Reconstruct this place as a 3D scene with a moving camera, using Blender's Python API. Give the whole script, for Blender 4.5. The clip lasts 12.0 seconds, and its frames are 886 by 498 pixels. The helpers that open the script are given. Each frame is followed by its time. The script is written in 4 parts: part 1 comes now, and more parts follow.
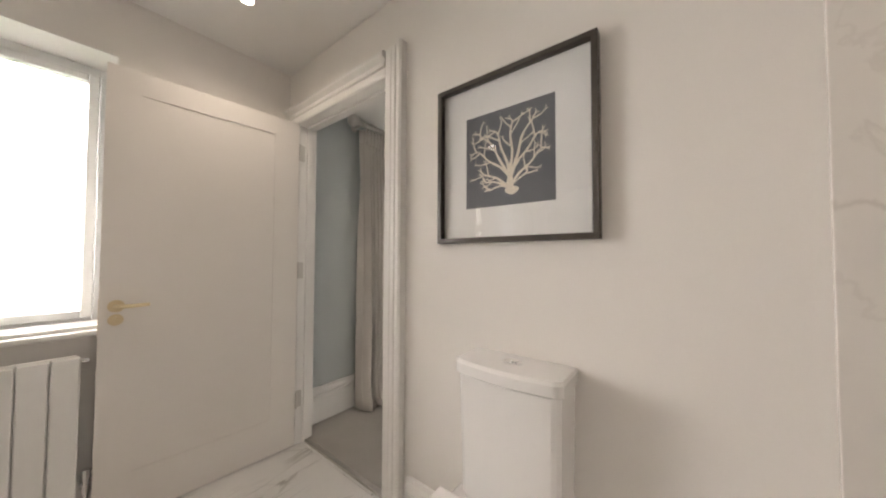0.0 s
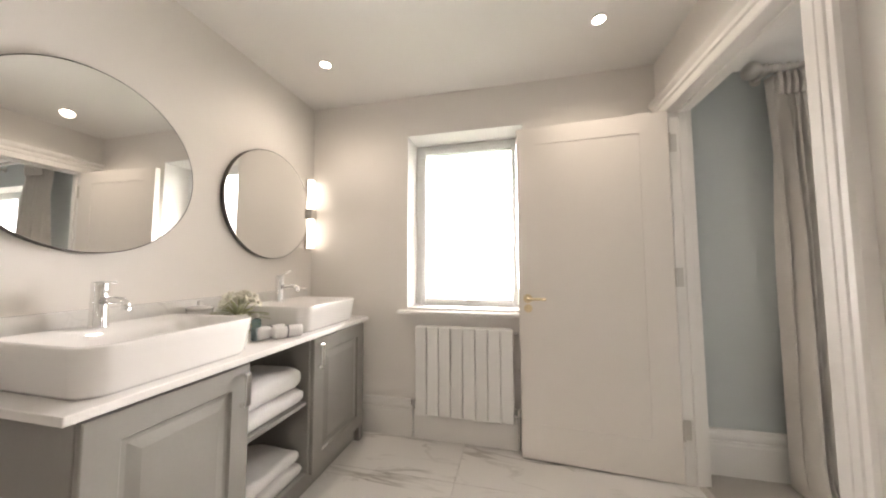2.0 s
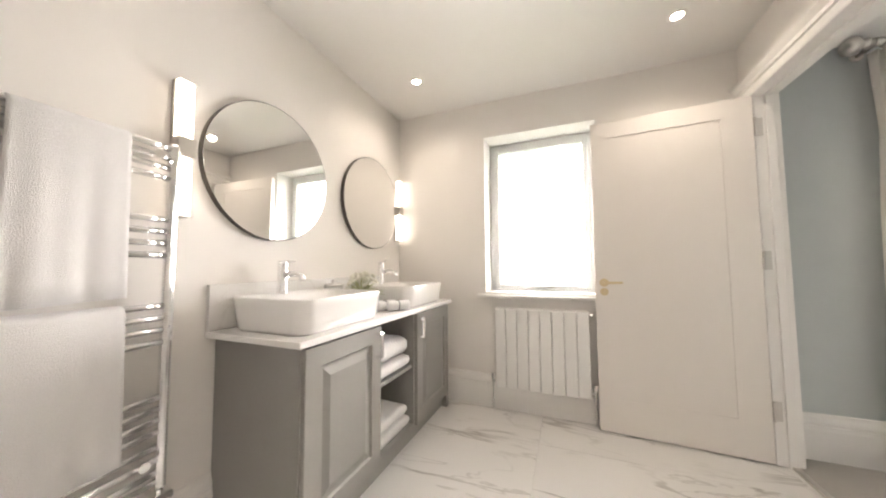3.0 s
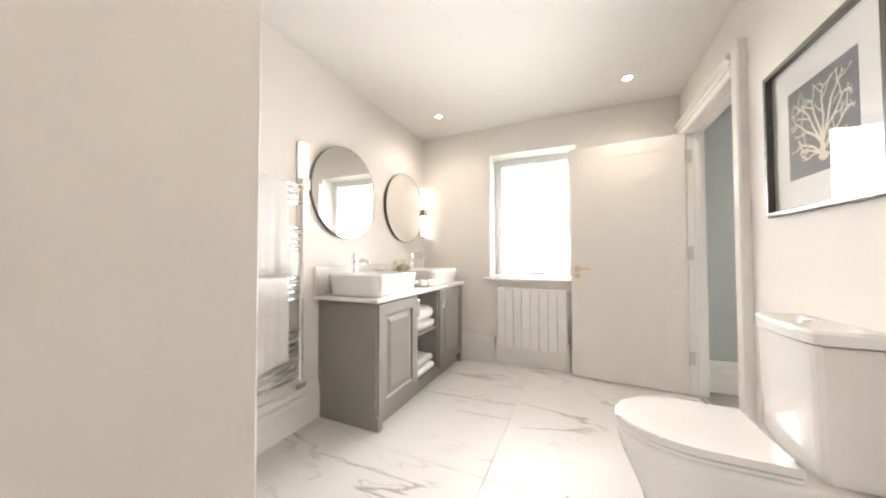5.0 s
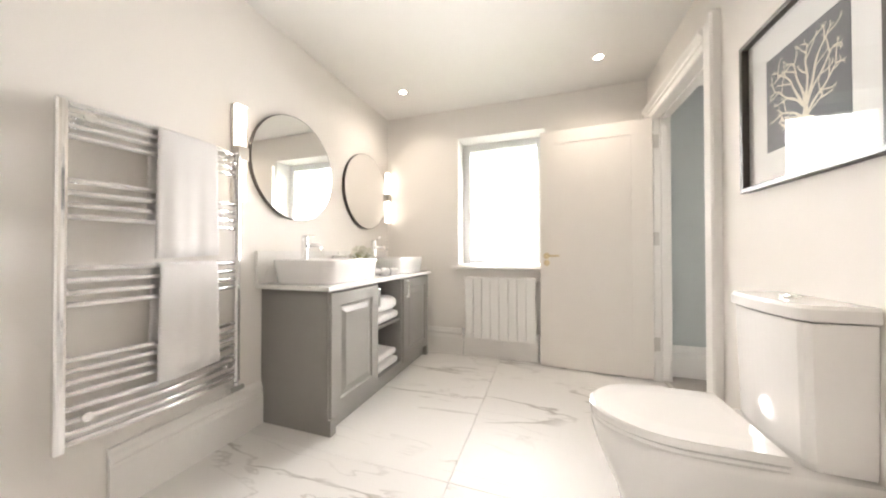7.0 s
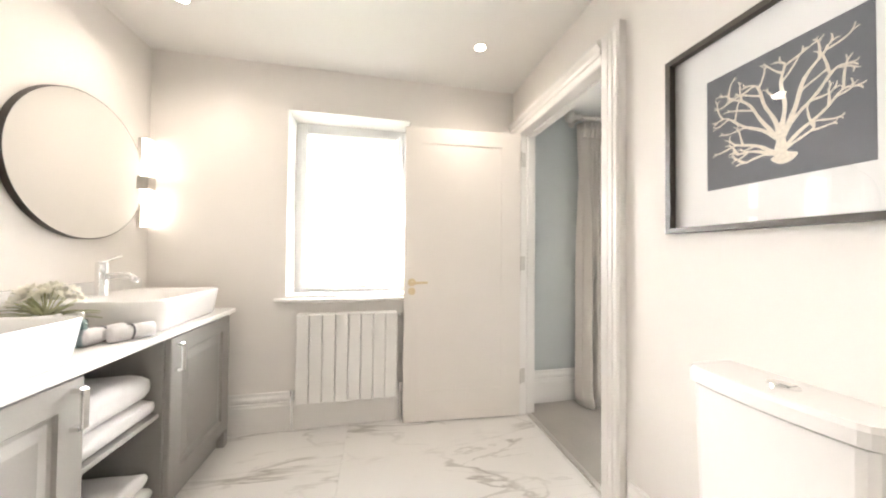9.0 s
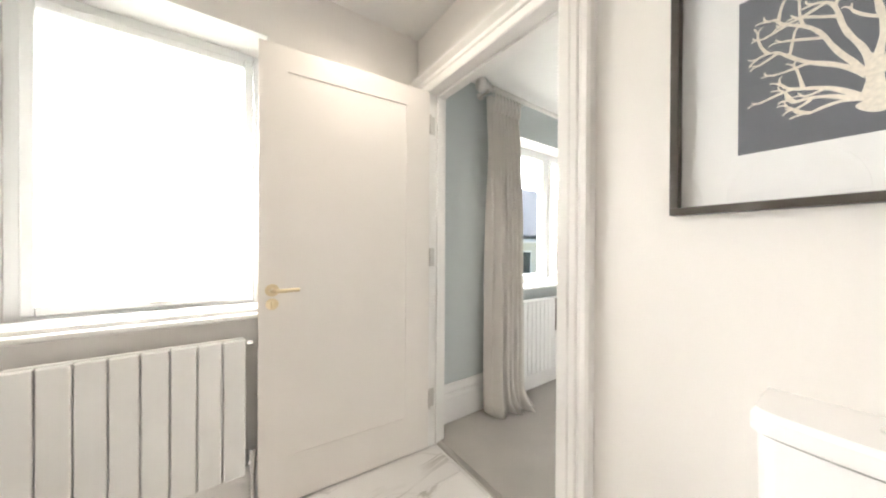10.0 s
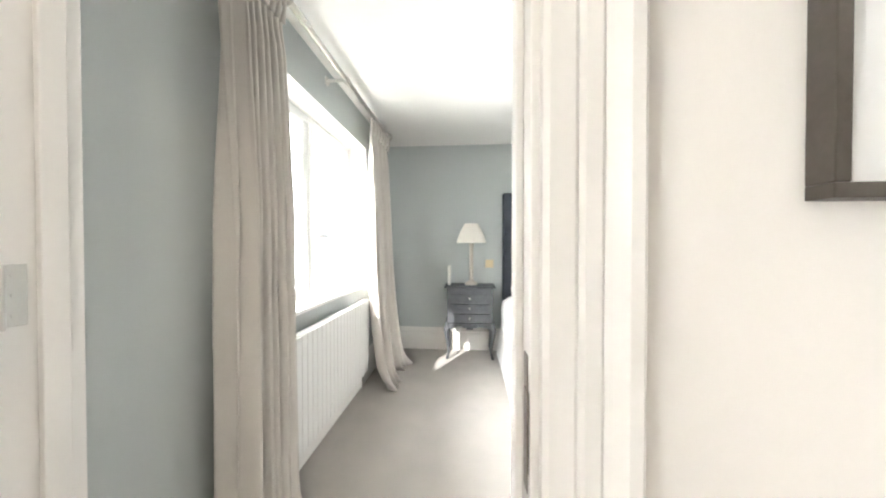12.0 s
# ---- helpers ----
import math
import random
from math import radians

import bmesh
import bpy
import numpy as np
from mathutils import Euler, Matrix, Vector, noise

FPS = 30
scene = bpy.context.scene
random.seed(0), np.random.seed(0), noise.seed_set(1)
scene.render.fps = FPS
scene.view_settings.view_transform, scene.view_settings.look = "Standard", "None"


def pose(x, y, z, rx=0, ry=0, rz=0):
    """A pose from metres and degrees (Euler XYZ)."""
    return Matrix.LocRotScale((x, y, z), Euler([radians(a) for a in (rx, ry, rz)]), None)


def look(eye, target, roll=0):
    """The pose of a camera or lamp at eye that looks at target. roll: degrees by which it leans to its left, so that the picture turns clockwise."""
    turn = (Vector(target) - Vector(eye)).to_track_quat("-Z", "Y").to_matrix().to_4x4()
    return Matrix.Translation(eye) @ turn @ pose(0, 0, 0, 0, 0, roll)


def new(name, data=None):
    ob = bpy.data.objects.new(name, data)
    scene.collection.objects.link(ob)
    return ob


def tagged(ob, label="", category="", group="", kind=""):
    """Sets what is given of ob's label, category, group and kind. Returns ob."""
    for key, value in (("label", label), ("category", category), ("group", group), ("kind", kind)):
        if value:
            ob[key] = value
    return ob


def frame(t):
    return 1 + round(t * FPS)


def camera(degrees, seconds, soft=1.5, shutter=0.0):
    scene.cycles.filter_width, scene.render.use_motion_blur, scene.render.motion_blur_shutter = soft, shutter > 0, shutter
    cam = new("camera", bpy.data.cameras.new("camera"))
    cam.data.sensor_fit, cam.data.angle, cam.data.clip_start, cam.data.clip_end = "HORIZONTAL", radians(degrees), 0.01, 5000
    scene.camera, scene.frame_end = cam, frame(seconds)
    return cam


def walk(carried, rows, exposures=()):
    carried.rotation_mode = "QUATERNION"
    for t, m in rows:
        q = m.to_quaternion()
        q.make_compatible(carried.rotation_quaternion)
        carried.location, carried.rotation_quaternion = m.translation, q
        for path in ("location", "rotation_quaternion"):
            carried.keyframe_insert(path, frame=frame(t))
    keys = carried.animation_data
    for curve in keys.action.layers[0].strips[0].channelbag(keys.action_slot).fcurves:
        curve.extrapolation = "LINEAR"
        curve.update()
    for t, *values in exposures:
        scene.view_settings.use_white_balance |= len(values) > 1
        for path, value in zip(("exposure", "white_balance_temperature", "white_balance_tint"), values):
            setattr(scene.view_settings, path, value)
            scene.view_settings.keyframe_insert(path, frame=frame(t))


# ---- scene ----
cam = camera(111.0, 12.0, soft=2.1)
PATH = [
    (0, (0.135, 0.012, 1.142), (-1.094, 1.588, 1.201), 0.2),
    (0.5, (0.065, 0.120, 1.130), (-1.660, 1.130, 1.201), 0.4),
    (1, (0.037, 0.213, 1.115), (-1.925, 0.583, 1.225), 0.1),
    (1.5, (0.089, 0.178, 1.094), (-1.905, 0.132, 1.229), 0.1),
    (2, (0.135, 0.106, 1.115), (-1.809, -0.346, 1.240), -0.2),
    (2.5, (0.270, 0.029, 1.085), (-1.614, -0.630, 1.210), -0.3),
    (3, (0.430, -0.036, 1.040), (-1.421, -0.784, 1.156), -0.4),
    (3.2, (0.500, -0.053, 1.027), (-1.338, -0.833, 1.140), -0.4),
    (4.8, (1.083, 0.195, 1.070), (-0.731, -0.645, 1.135), -0.1),
    (5, (1.111, 0.203, 1.038), (-0.713, -0.616, 1.088), -0.1),
    (5.5, (1.100, 0.229, 0.976), (-0.734, -0.569, 1.014), -0.1),
    (6, (1.093, 0.227, 0.951), (-0.751, -0.547, 0.985), -0.0),
    (6.5, (1.045, 0.199, 0.950), (-0.818, -0.526, 0.980), -0.1),
    (6.7, (1.008, 0.186, 0.950), (-0.867, -0.510, 0.979), -0.1),
    (8.3, (0.514, 0.125, 1.134), (-1.481, -0.017, 1.150), -0.0),
    (8.5, (0.453, 0.086, 1.123), (-1.547, 0.069, 1.164), -0.0),
    (9, (0.254, -0.035, 1.123), (-1.702, 0.380, 1.155), 0.5),
    (9.5, (-0.019, -0.039, 1.110), (-1.856, 0.753, 1.128), 0.5),
    (10, (-0.309, 0.026, 1.115), (-1.937, 1.187, 1.106), 0.3),
    (10.5, (-0.559, 0.087, 1.118), (-1.904, 1.568, 1.104), 0.2),
    (11, (-0.760, 0.205, 1.128), (-1.745, 1.945, 1.097), 0.4),
    (11.5, (-0.895, 0.355, 1.130), (-1.491, 2.263, 1.097), 0.3),
    (12, (-1.015, 0.535, 1.142), (-1.165, 2.529, 1.117), -0.0),
]
EXPOSURES = [(0.0, 0.32, 6650, 14), (1.0, 0.46, 6650, 14), (1.5, 0.52, 6650, 14), (2.2, 0.74, 6650, 14), (3.0, 0.98, 6550, 13), (4.8, 1.18, 6400, 12), (6.7, 1.2, 6400, 12), (8.3, 1.28, 6400, 12), (9.0, 1.38, 6350, 12), (9.5, 1.32, 6300, 11), (11.0, 1.25, 6120, 8.5), (12.0, 1.29, 6180, 9)]
walk(cam, [(t, look(eye, target, roll)) for t, eye, target, roll in PATH], EXPOSURES)

# ---- light ----
world = bpy.data.worlds.new("sky")
scene.world = world
world.use_nodes = True
sky = world.node_tree.nodes.new("ShaderNodeTexSky")
sky.sky_type = "NISHITA"
sky.sun_disc = False
sky.sun_elevation = radians(44)
sky.sun_rotation = radians(213)
world.node_tree.links.new(sky.outputs[0], world.node_tree.nodes["Background"].inputs[0])
world.node_tree.nodes["Background"].inputs[1].default_value = 0.15

SUN_WAY = Vector((0.57, 1.04, -0.84))
sun = new("sun", bpy.data.lights.new("sun", "SUN"))
sun.data.energy, sun.data.angle, sun.data.color = 4.0, radians(0.6), (1.0, 0.95, 0.86)
sun.matrix_world = look((-20, -16, 24), Vector((-20, -16, 24)) + SUN_WAY)


def window_light(name, x, y, z, w, h, power, spread):
    """Daylight in a window's opening."""
    lamp = new(name, bpy.data.lights.new(name, "AREA"))
    lamp.data.shape, lamp.data.size, lamp.data.size_y = "RECTANGLE", w, h
    lamp.data.spread = radians(spread)
    lamp.data.energy, lamp.data.color = power, (1.0, 0.97, 0.93)
    lamp.matrix_world = look((x, y, z), (x + 1, y, z))
    return lamp


window_light("bathroom_daylight", -2.052, -0.219, 1.27, 0.62, 0.74, 9.5, 96)
window_light("bedroom_daylight", -1.995, 2.37, 1.26, 1.25, 0.74, 17, 100)


# ---- materials ----
def material(name, colour, rough=0.5, metal=0.0, bump=0.0, scale=60.0, vary=0.04, coarse=3.0, coat=0.0, spec=0.5, sheen=0.0):
    """A painted, glazed or woven surface, with a fine grain, slow stains and a relief."""
    m = bpy.data.materials.new(name)
    m.use_nodes = True
    nt = m.node_tree
    b = nt.nodes["Principled BSDF"]
    b.inputs["Roughness"].default_value, b.inputs["Metallic"].default_value = rough, metal
    b.inputs["Coat Weight"].default_value, b.inputs["Specular IOR Level"].default_value = coat, spec
    b.inputs["Sheen Weight"].default_value = sheen
    co = nt.nodes.new("ShaderNodeTexCoord")
    fine, slow = nt.nodes.new("ShaderNodeTexNoise"), nt.nodes.new("ShaderNodeTexNoise")
    fine.inputs["Scale"].default_value, fine.inputs["Detail"].default_value = scale, 4
    slow.inputs["Scale"].default_value, slow.inputs["Detail"].default_value = coarse, 3
    for n in (fine, slow):
        nt.links.new(co.outputs["Object"], n.inputs["Vector"])
    add = nt.nodes.new("ShaderNodeMath")
    add.operation = "ADD"
    nt.links.new(fine.outputs[0], add.inputs[0])
    nt.links.new(slow.outputs[0], add.inputs[1])
    ramp = nt.nodes.new("ShaderNodeMapRange")
    ramp.inputs[1].default_value, ramp.inputs[2].default_value = 0.6, 1.4
    ramp.inputs[3].default_value, ramp.inputs[4].default_value = 1 - vary, 1 + vary
    nt.links.new(add.outputs[0], ramp.inputs[0])
    mix = nt.nodes.new("ShaderNodeVectorMath")
    mix.operation = "SCALE"
    mix.inputs[0].default_value = colour
    nt.links.new(ramp.outputs[0], mix.inputs["Scale"])
    nt.links.new(mix.outputs[0], b.inputs["Base Color"])
    if bump:
        bp = nt.nodes.new("ShaderNodeBump")
        bp.inputs["Strength"].default_value, bp.inputs["Distance"].default_value = bump, 0.004
        nt.links.new(fine.outputs[0], bp.inputs["Height"])
        nt.links.new(bp.outputs[0], b.inputs["Normal"])
    return m


def marble(name, base, vein, rough, scale, strength):
    """White stone-look porcelain with grey-brown veins that run aslant, broken and of uneven weight."""
    m = bpy.data.materials.new(name)
    m.use_nodes = True
    nt = m.node_tree
    b = nt.nodes["Principled BSDF"]
    b.inputs["Roughness"].default_value, b.inputs["Specular IOR Level"].default_value = rough, 0.38
    co = nt.nodes.new("ShaderNodeTexCoord")
    shift = nt.nodes.new("ShaderNodeObjectInfo")
    jump = nt.nodes.new("ShaderNodeVectorMath")
    jump.operation = "MULTIPLY_ADD"
    jump.inputs[0].default_value = (17.0, 9.0, 5.0)
    nt.links.new(shift.outputs["Random"], jump.inputs[1])
    nt.links.new(co.outputs["Object"], jump.inputs[2])
    turn = nt.nodes.new("ShaderNodeMapping")
    turn.inputs["Rotation"].default_value = (0.3, 0.2, radians(35))
    turn.inputs["Scale"].default_value = (1.0, 0.30, 1.0)
    nt.links.new(jump.outputs[0], turn.inputs["Vector"])
    total = None
    for s, width, weight in ((scale, 0.013, 1.0), (scale * 2.3, 0.016, 0.55)):
        n = nt.nodes.new("ShaderNodeTexNoise")
        n.inputs["Scale"].default_value, n.inputs["Detail"].default_value, n.inputs["Distortion"].default_value = s, 6, 0.7
        nt.links.new(turn.outputs[0], n.inputs["Vector"])
        d = nt.nodes.new("ShaderNodeMath")
        d.operation = "SUBTRACT"
        d.inputs[1].default_value = 0.5
        nt.links.new(n.outputs[0], d.inputs[0])
        a = nt.nodes.new("ShaderNodeMath")
        a.operation = "ABSOLUTE"
        nt.links.new(d.outputs[0], a.inputs[0])
        r = nt.nodes.new("ShaderNodeMapRange")
        r.interpolation_type = "SMOOTHSTEP"
        r.inputs[1].default_value, r.inputs[2].default_value, r.inputs[3].default_value, r.inputs[4].default_value = 0.0, width, weight, 0.0
        nt.links.new(a.outputs[0], r.inputs[0])
        if total is None:
            total = r
        else:
            mx = nt.nodes.new("ShaderNodeMath")
            mx.operation = "MAXIMUM"
            nt.links.new(total.outputs[0], mx.inputs[0])
            nt.links.new(r.outputs[0], mx.inputs[1])
            total = mx
    patch = nt.nodes.new("ShaderNodeTexNoise")
    patch.inputs["Scale"].default_value = scale * 1.4
    nt.links.new(jump.outputs[0], patch.inputs["Vector"])
    pr = nt.nodes.new("ShaderNodeMapRange")
    pr.inputs[1].default_value, pr.inputs[2].default_value, pr.inputs[3].default_value, pr.inputs[4].default_value = 0.39, 0.56, 0.0, strength
    nt.links.new(patch.outputs[0], pr.inputs[0])
    k = nt.nodes.new("ShaderNodeMath")
    k.operation = "MULTIPLY"
    nt.links.new(total.outputs[0], k.inputs[0])
    nt.links.new(pr.outputs[0], k.inputs[1])
    mix = nt.nodes.new("ShaderNodeMix")
    mix.data_type = "RGBA"
    mix.inputs[6].default_value, mix.inputs[7].default_value = (*base, 1), (*vein, 1)
    nt.links.new(k.outputs[0], mix.inputs[0])
    nt.links.new(mix.outputs[2], b.inputs["Base Color"])
    return m


def glowing(name, colour, strength):
    m = bpy.data.materials.new(name)
    m.use_nodes = True
    b = m.node_tree.nodes["Principled BSDF"]
    b.inputs["Base Color"].default_value = (0.9, 0.88, 0.84, 1)
    b.inputs["Emission Color"].default_value, b.inputs["Emission Strength"].default_value = (*colour, 1), strength
    return m


def glass(name, rough, tint=(1, 1, 1)):
    m = bpy.data.materials.new(name)
    m.use_nodes = True
    b = m.node_tree.nodes["Principled BSDF"]
    b.inputs["Base Color"].default_value, b.inputs["Roughness"].default_value = (*tint, 1), rough
    b.inputs["Transmission Weight"].default_value, b.inputs["IOR"].default_value = 1.0, 1.45
    return m


WALL_WHITE = material("warm white wall paint", (0.80, 0.765, 0.725), 0.85, bump=0.05, scale=220, vary=0.012, coarse=1.2)
CEILING_WHITE = material("matt ceiling paint", (0.82, 0.80, 0.77), 0.9, bump=0.04, scale=240, vary=0.01, coarse=1.1)
WALL_BLUE = material("pale grey-blue wall paint", (0.50, 0.525, 0.517), 0.85, bump=0.06, scale=200, vary=0.015, coarse=1.2)
GLOSS_WHITE = material("white satin woodwork paint", (0.80, 0.775, 0.745), 0.38, bump=0.02, scale=90, vary=0.015)
DOOR_PAINT = material("off-white satin door paint", (0.765, 0.722, 0.675), 0.42, bump=0.03, scale=160, vary=0.012)
PLASTIC = material("white window plastic", (0.82, 0.82, 0.81), 0.3, vary=0.01)
RAD_WHITE = material("white stove enamel", (0.80, 0.785, 0.76), 0.28, vary=0.012)
CERAMIC = material("white glazed ceramic", (0.83, 0.81, 0.79), 0.07, vary=0.008, coat=0.4)
ACRYLIC = material("glossy white bath acrylic", (0.82, 0.80, 0.78), 0.08, vary=0.008, coat=0.5)
VANITY_GREY = material("warm grey painted wood", (0.275, 0.261, 0.243), 0.45, bump=0.05, scale=130, vary=0.03)
QUARTZ = marble("white veined quartz", (0.80, 0.78, 0.755), (0.5, 0.47, 0.44), 0.22, 3.0, 0.25)
CHROME = material("polished chrome", (0.86, 0.86, 0.86), 0.09, 1.0, vary=0.01)
BRUSHED = material("brushed nickel", (0.62, 0.59, 0.55), 0.3, 1.0, vary=0.05, scale=300)
BRASS = material("satin brass", (0.66, 0.55, 0.36), 0.28, 1.0, vary=0.03)
DARK_FRAME = material("dark bronze frame", (0.055, 0.045, 0.036), 0.4, bump=0.15, scale=90, vary=0.15)
MIRROR = material("silvered mirror", (0.93, 0.93, 0.92), 0.005, 1.0, vary=0.0)
MOUNT = material("white picture mount", (0.80, 0.79, 0.77), 0.8, bump=0.03, scale=300, vary=0.01)
PRINT = material("slate blue print", (0.115, 0.122, 0.142), 0.7, vary=0.05)
CORAL = material("cream coral ink", (0.72, 0.66, 0.56), 0.7, vary=0.25, scale=160)
TOWEL = material("white terry towel", (0.82, 0.80, 0.79), 0.95, bump=0.9, scale=420, vary=0.06, sheen=0.4)
LINEN = material("oatmeal linen curtain", (0.655, 0.61, 0.56), 0.9, bump=0.4, scale=380, vary=0.10, sheen=0.2)
CARPET = material("beige wool carpet", (0.405, 0.372, 0.332), 0.98, bump=1.0, scale=520, vary=0.13, coarse=5.0, sheen=0.3)
FLOOR_MARBLE = marble("polished marble-look porcelain", (0.70, 0.68, 0.655), (0.29, 0.265, 0.235), 0.5, 1.7, 0.75)
WALL_MARBLE = marble("satin marble-look wall tile", (0.72, 0.68, 0.635), (0.45, 0.40, 0.36), 0.25, 1.2, 0.4)
GROUT = material("pale grout", (0.60, 0.57, 0.535), 0.9, bump=0.2, scale=400)
LIGHT_OPAL = glowing("lit opal glass", (1.0, 0.90, 0.76), 3.0)
LIGHT_DOWN = glowing("lit downlight lens", (1.0, 0.90, 0.76), 25.0)
FROSTED = glass("obscured window glass", 0.35)
CLEAR = glass("clear glass", 0.0)
DARK = material("shadow gap black", (0.02, 0.02, 0.02), 0.7)
GUNMETAL = material("aged pewter strike plate", (0.24, 0.215, 0.19), 0.35, 0.9, vary=0.1)


# ---- helpers for building ----
def link(name, bm, mat, parent=None, label="", smooth=False):
    me = bpy.data.meshes.new(name)
    bmesh.ops.recalc_face_normals(bm, faces=bm.faces)
    bm.to_mesh(me)
    bm.free()
    if smooth:
        for p in me.polygons:
            p.use_smooth = True
    if mat:
        me.materials.append(mat)
    ob = new(name, me)
    if parent is not None:
        ob.parent = parent
    if label:
        ob["label"] = label
    return ob


def part(name, bm, mat, parent, label="", smooth=False):
    return link(name, bm, mat, parent, label, smooth)


def thing(name, x, y, z, label, category, rz=0, group="", kind=""):
    """An empty at the base of a thing; its parts are built round its own origin."""
    ob = new(name)
    ob.empty_display_size = 0.05
    ob.matrix_world = pose(x, y, z, 0, 0, rz)
    return tagged(ob, label, category, group, kind)


def box(x0, x1, y0, y1, z0, z1, bevel=0.0, seg=2, bm=None):
    out = bm or bmesh.new()
    r = bmesh.ops.create_cube(out, size=1.0)
    m = Matrix.Translation(((x0 + x1) / 2, (y0 + y1) / 2, (z0 + z1) / 2)) @ Matrix.Diagonal((x1 - x0, y1 - y0, z1 - z0, 1))
    bmesh.ops.transform(out, matrix=m, verts=r["verts"])
    if bevel:
        edges = list({e for v in r["verts"] for e in v.link_edges})
        bmesh.ops.bevel(out, geom=edges, offset=bevel, segments=seg, affect="EDGES", profile=0.5)
    return out


def tube(points, radius, sides=12, bm=None, cap=True):
    """A round bar along a line of points; radius may be a number or one for each point."""
    out = bm or bmesh.new()
    pts = [Vector(p) for p in points]
    radii = radius if isinstance(radius, (list, tuple)) else [radius] * len(pts)
    rings, up = [], None
    for i, p in enumerate(pts):
        d = (pts[min(i + 1, len(pts) - 1)] - pts[max(i - 1, 0)]).normalized()
        if up is None:
            up = Vector((0, 0, 1)) if abs(d.z) < 0.9 else Vector((1, 0, 0))
        side = d.cross(up).normalized()
        up = side.cross(d).normalized()
        rings.append([out.verts.new(p + radii[i] * (math.cos(a) * side + math.sin(a) * up)) for a in (2 * math.pi * k / sides for k in range(sides))])
    for a, b in zip(rings, rings[1:]):
        for k in range(sides):
            out.faces.new((a[k], a[(k + 1) % sides], b[(k + 1) % sides], b[k]))
    if cap:
        out.faces.new(rings[0])
        out.faces.new(rings[-1])
    return out


def lathe(profile, steps=32, bm=None, at=(0, 0, 0), squash=(1, 1), hollow=False):
    """Turns (radius, height) pairs round the upright axis."""
    out = bm or bmesh.new()
    rings = []
    for r, z in profile:
        rings.append([out.verts.new((at[0] + r * squash[0] * math.cos(a), at[1] + r * squash[1] * math.sin(a), at[2] + z)) for a in (2 * math.pi * k / steps for k in range(steps))])
    for a, b in zip(rings, rings[1:]):
        for k in range(steps):
            out.faces.new((a[k], a[(k + 1) % steps], b[(k + 1) % steps], b[k]))
    if hollow:
        for k in range(steps):
            out.faces.new((rings[-1][k], rings[-1][(k + 1) % steps], rings[0][(k + 1) % steps], rings[0][k]))
        return out
    if profile[0][0] > 1e-5:
        out.faces.new(rings[0])
    if profile[-1][0] > 1e-5:
        out.faces.new(rings[-1])
    bmesh.ops.remove_doubles(out, verts=out.verts, dist=1e-6)
    return out


def sweep(profile, start, end, out_dir, bm=None, up=(0, 0, 1)):
    """A moulding: (out, up) pairs carried from start to end."""
    o = bm or bmesh.new()
    s, e, d, u = Vector(start), Vector(end), Vector(out_dir), Vector(up)
    a = [o.verts.new(s + d * p + u * q) for p, q in profile]
    b = [o.verts.new(e + d * p + u * q) for p, q in profile]
    n = len(profile)
    for i in range(n):
        o.faces.new((a[i], a[(i + 1) % n], b[(i + 1) % n], b[i]))
    o.faces.new(a)
    o.faces.new(b)
    return o


def rounded(w, d, r, steps=6):
    """The outline of a rectangle with round corners, centred, anticlockwise."""
    pts = []
    for cx, cy, a0 in ((w / 2 - r, d / 2 - r, 0), (-w / 2 + r, d / 2 - r, 90), (-w / 2 + r, -d / 2 + r, 180), (w / 2 - r, -d / 2 + r, 270)):
        for k in range(steps + 1):
            a = radians(a0 + 90 * k / steps)
            pts.append((cx + r * math.cos(a), cy + r * math.sin(a)))
    return pts


def loft(sections, bm=None, cap_first=True, cap_last=True):
    """Skins rings of equal length, each a list of (x, y, z)."""
    out = bm or bmesh.new()
    rings = [[out.verts.new(p) for p in s] for s in sections]
    for a, b in zip(rings, rings[1:]):
        n = len(a)
        for k in range(n):
            out.faces.new((a[k], a[(k + 1) % n], b[(k + 1) % n], b[k]))
    if cap_first:
        out.faces.new(rings[0])
    if cap_last:
        out.faces.new(rings[-1])
    return out


def ring_at(outline, z, dx=0, dy=0):
    return [(x + dx, y + dy, z) for x, y in outline]


def structure(name, bm, mat, label, category, parent=None):
    ob = link(name, bm, mat, parent)
    return tagged(ob, label, category, kind="structure")


def walls_with_hole(axis, at, thick, a0, a1, z1, hole):
    """A wall across x ('x') or y ('y') from a0 to a1, with one opening (a, b, low, high)."""
    bm = bmesh.new()
    h0, h1, lo, hi = hole
    for p, q, u, v in ((a0, h0, 0, z1), (h1, a1, 0, z1), (h0, h1, 0, lo), (h0, h1, hi, z1)):
        if q - p > 1e-4 and v - u > 1e-4:
            if axis == "x":
                box(min(at, at + thick), max(at, at + thick), p, q, u, v, bm=bm)
            else:
                box(p, q, min(at, at + thick), max(at, at + thick), u, v, bm=bm)
    return bm


# ---- the rooms ----
WX, SY, NY, BY, EX = -1.87, -1.372, 0.948, 1.055, 2.10
CEIL, BCEIL, FAR = 2.335, 2.225, 3.85
WIN = (-0.615, 0.178, 0.826, 2.052)
BWIN = (1.66, 3.09, 0.79, 1.968)
DOORWAY = (-1.765, -0.900, 0.0, 2.0)

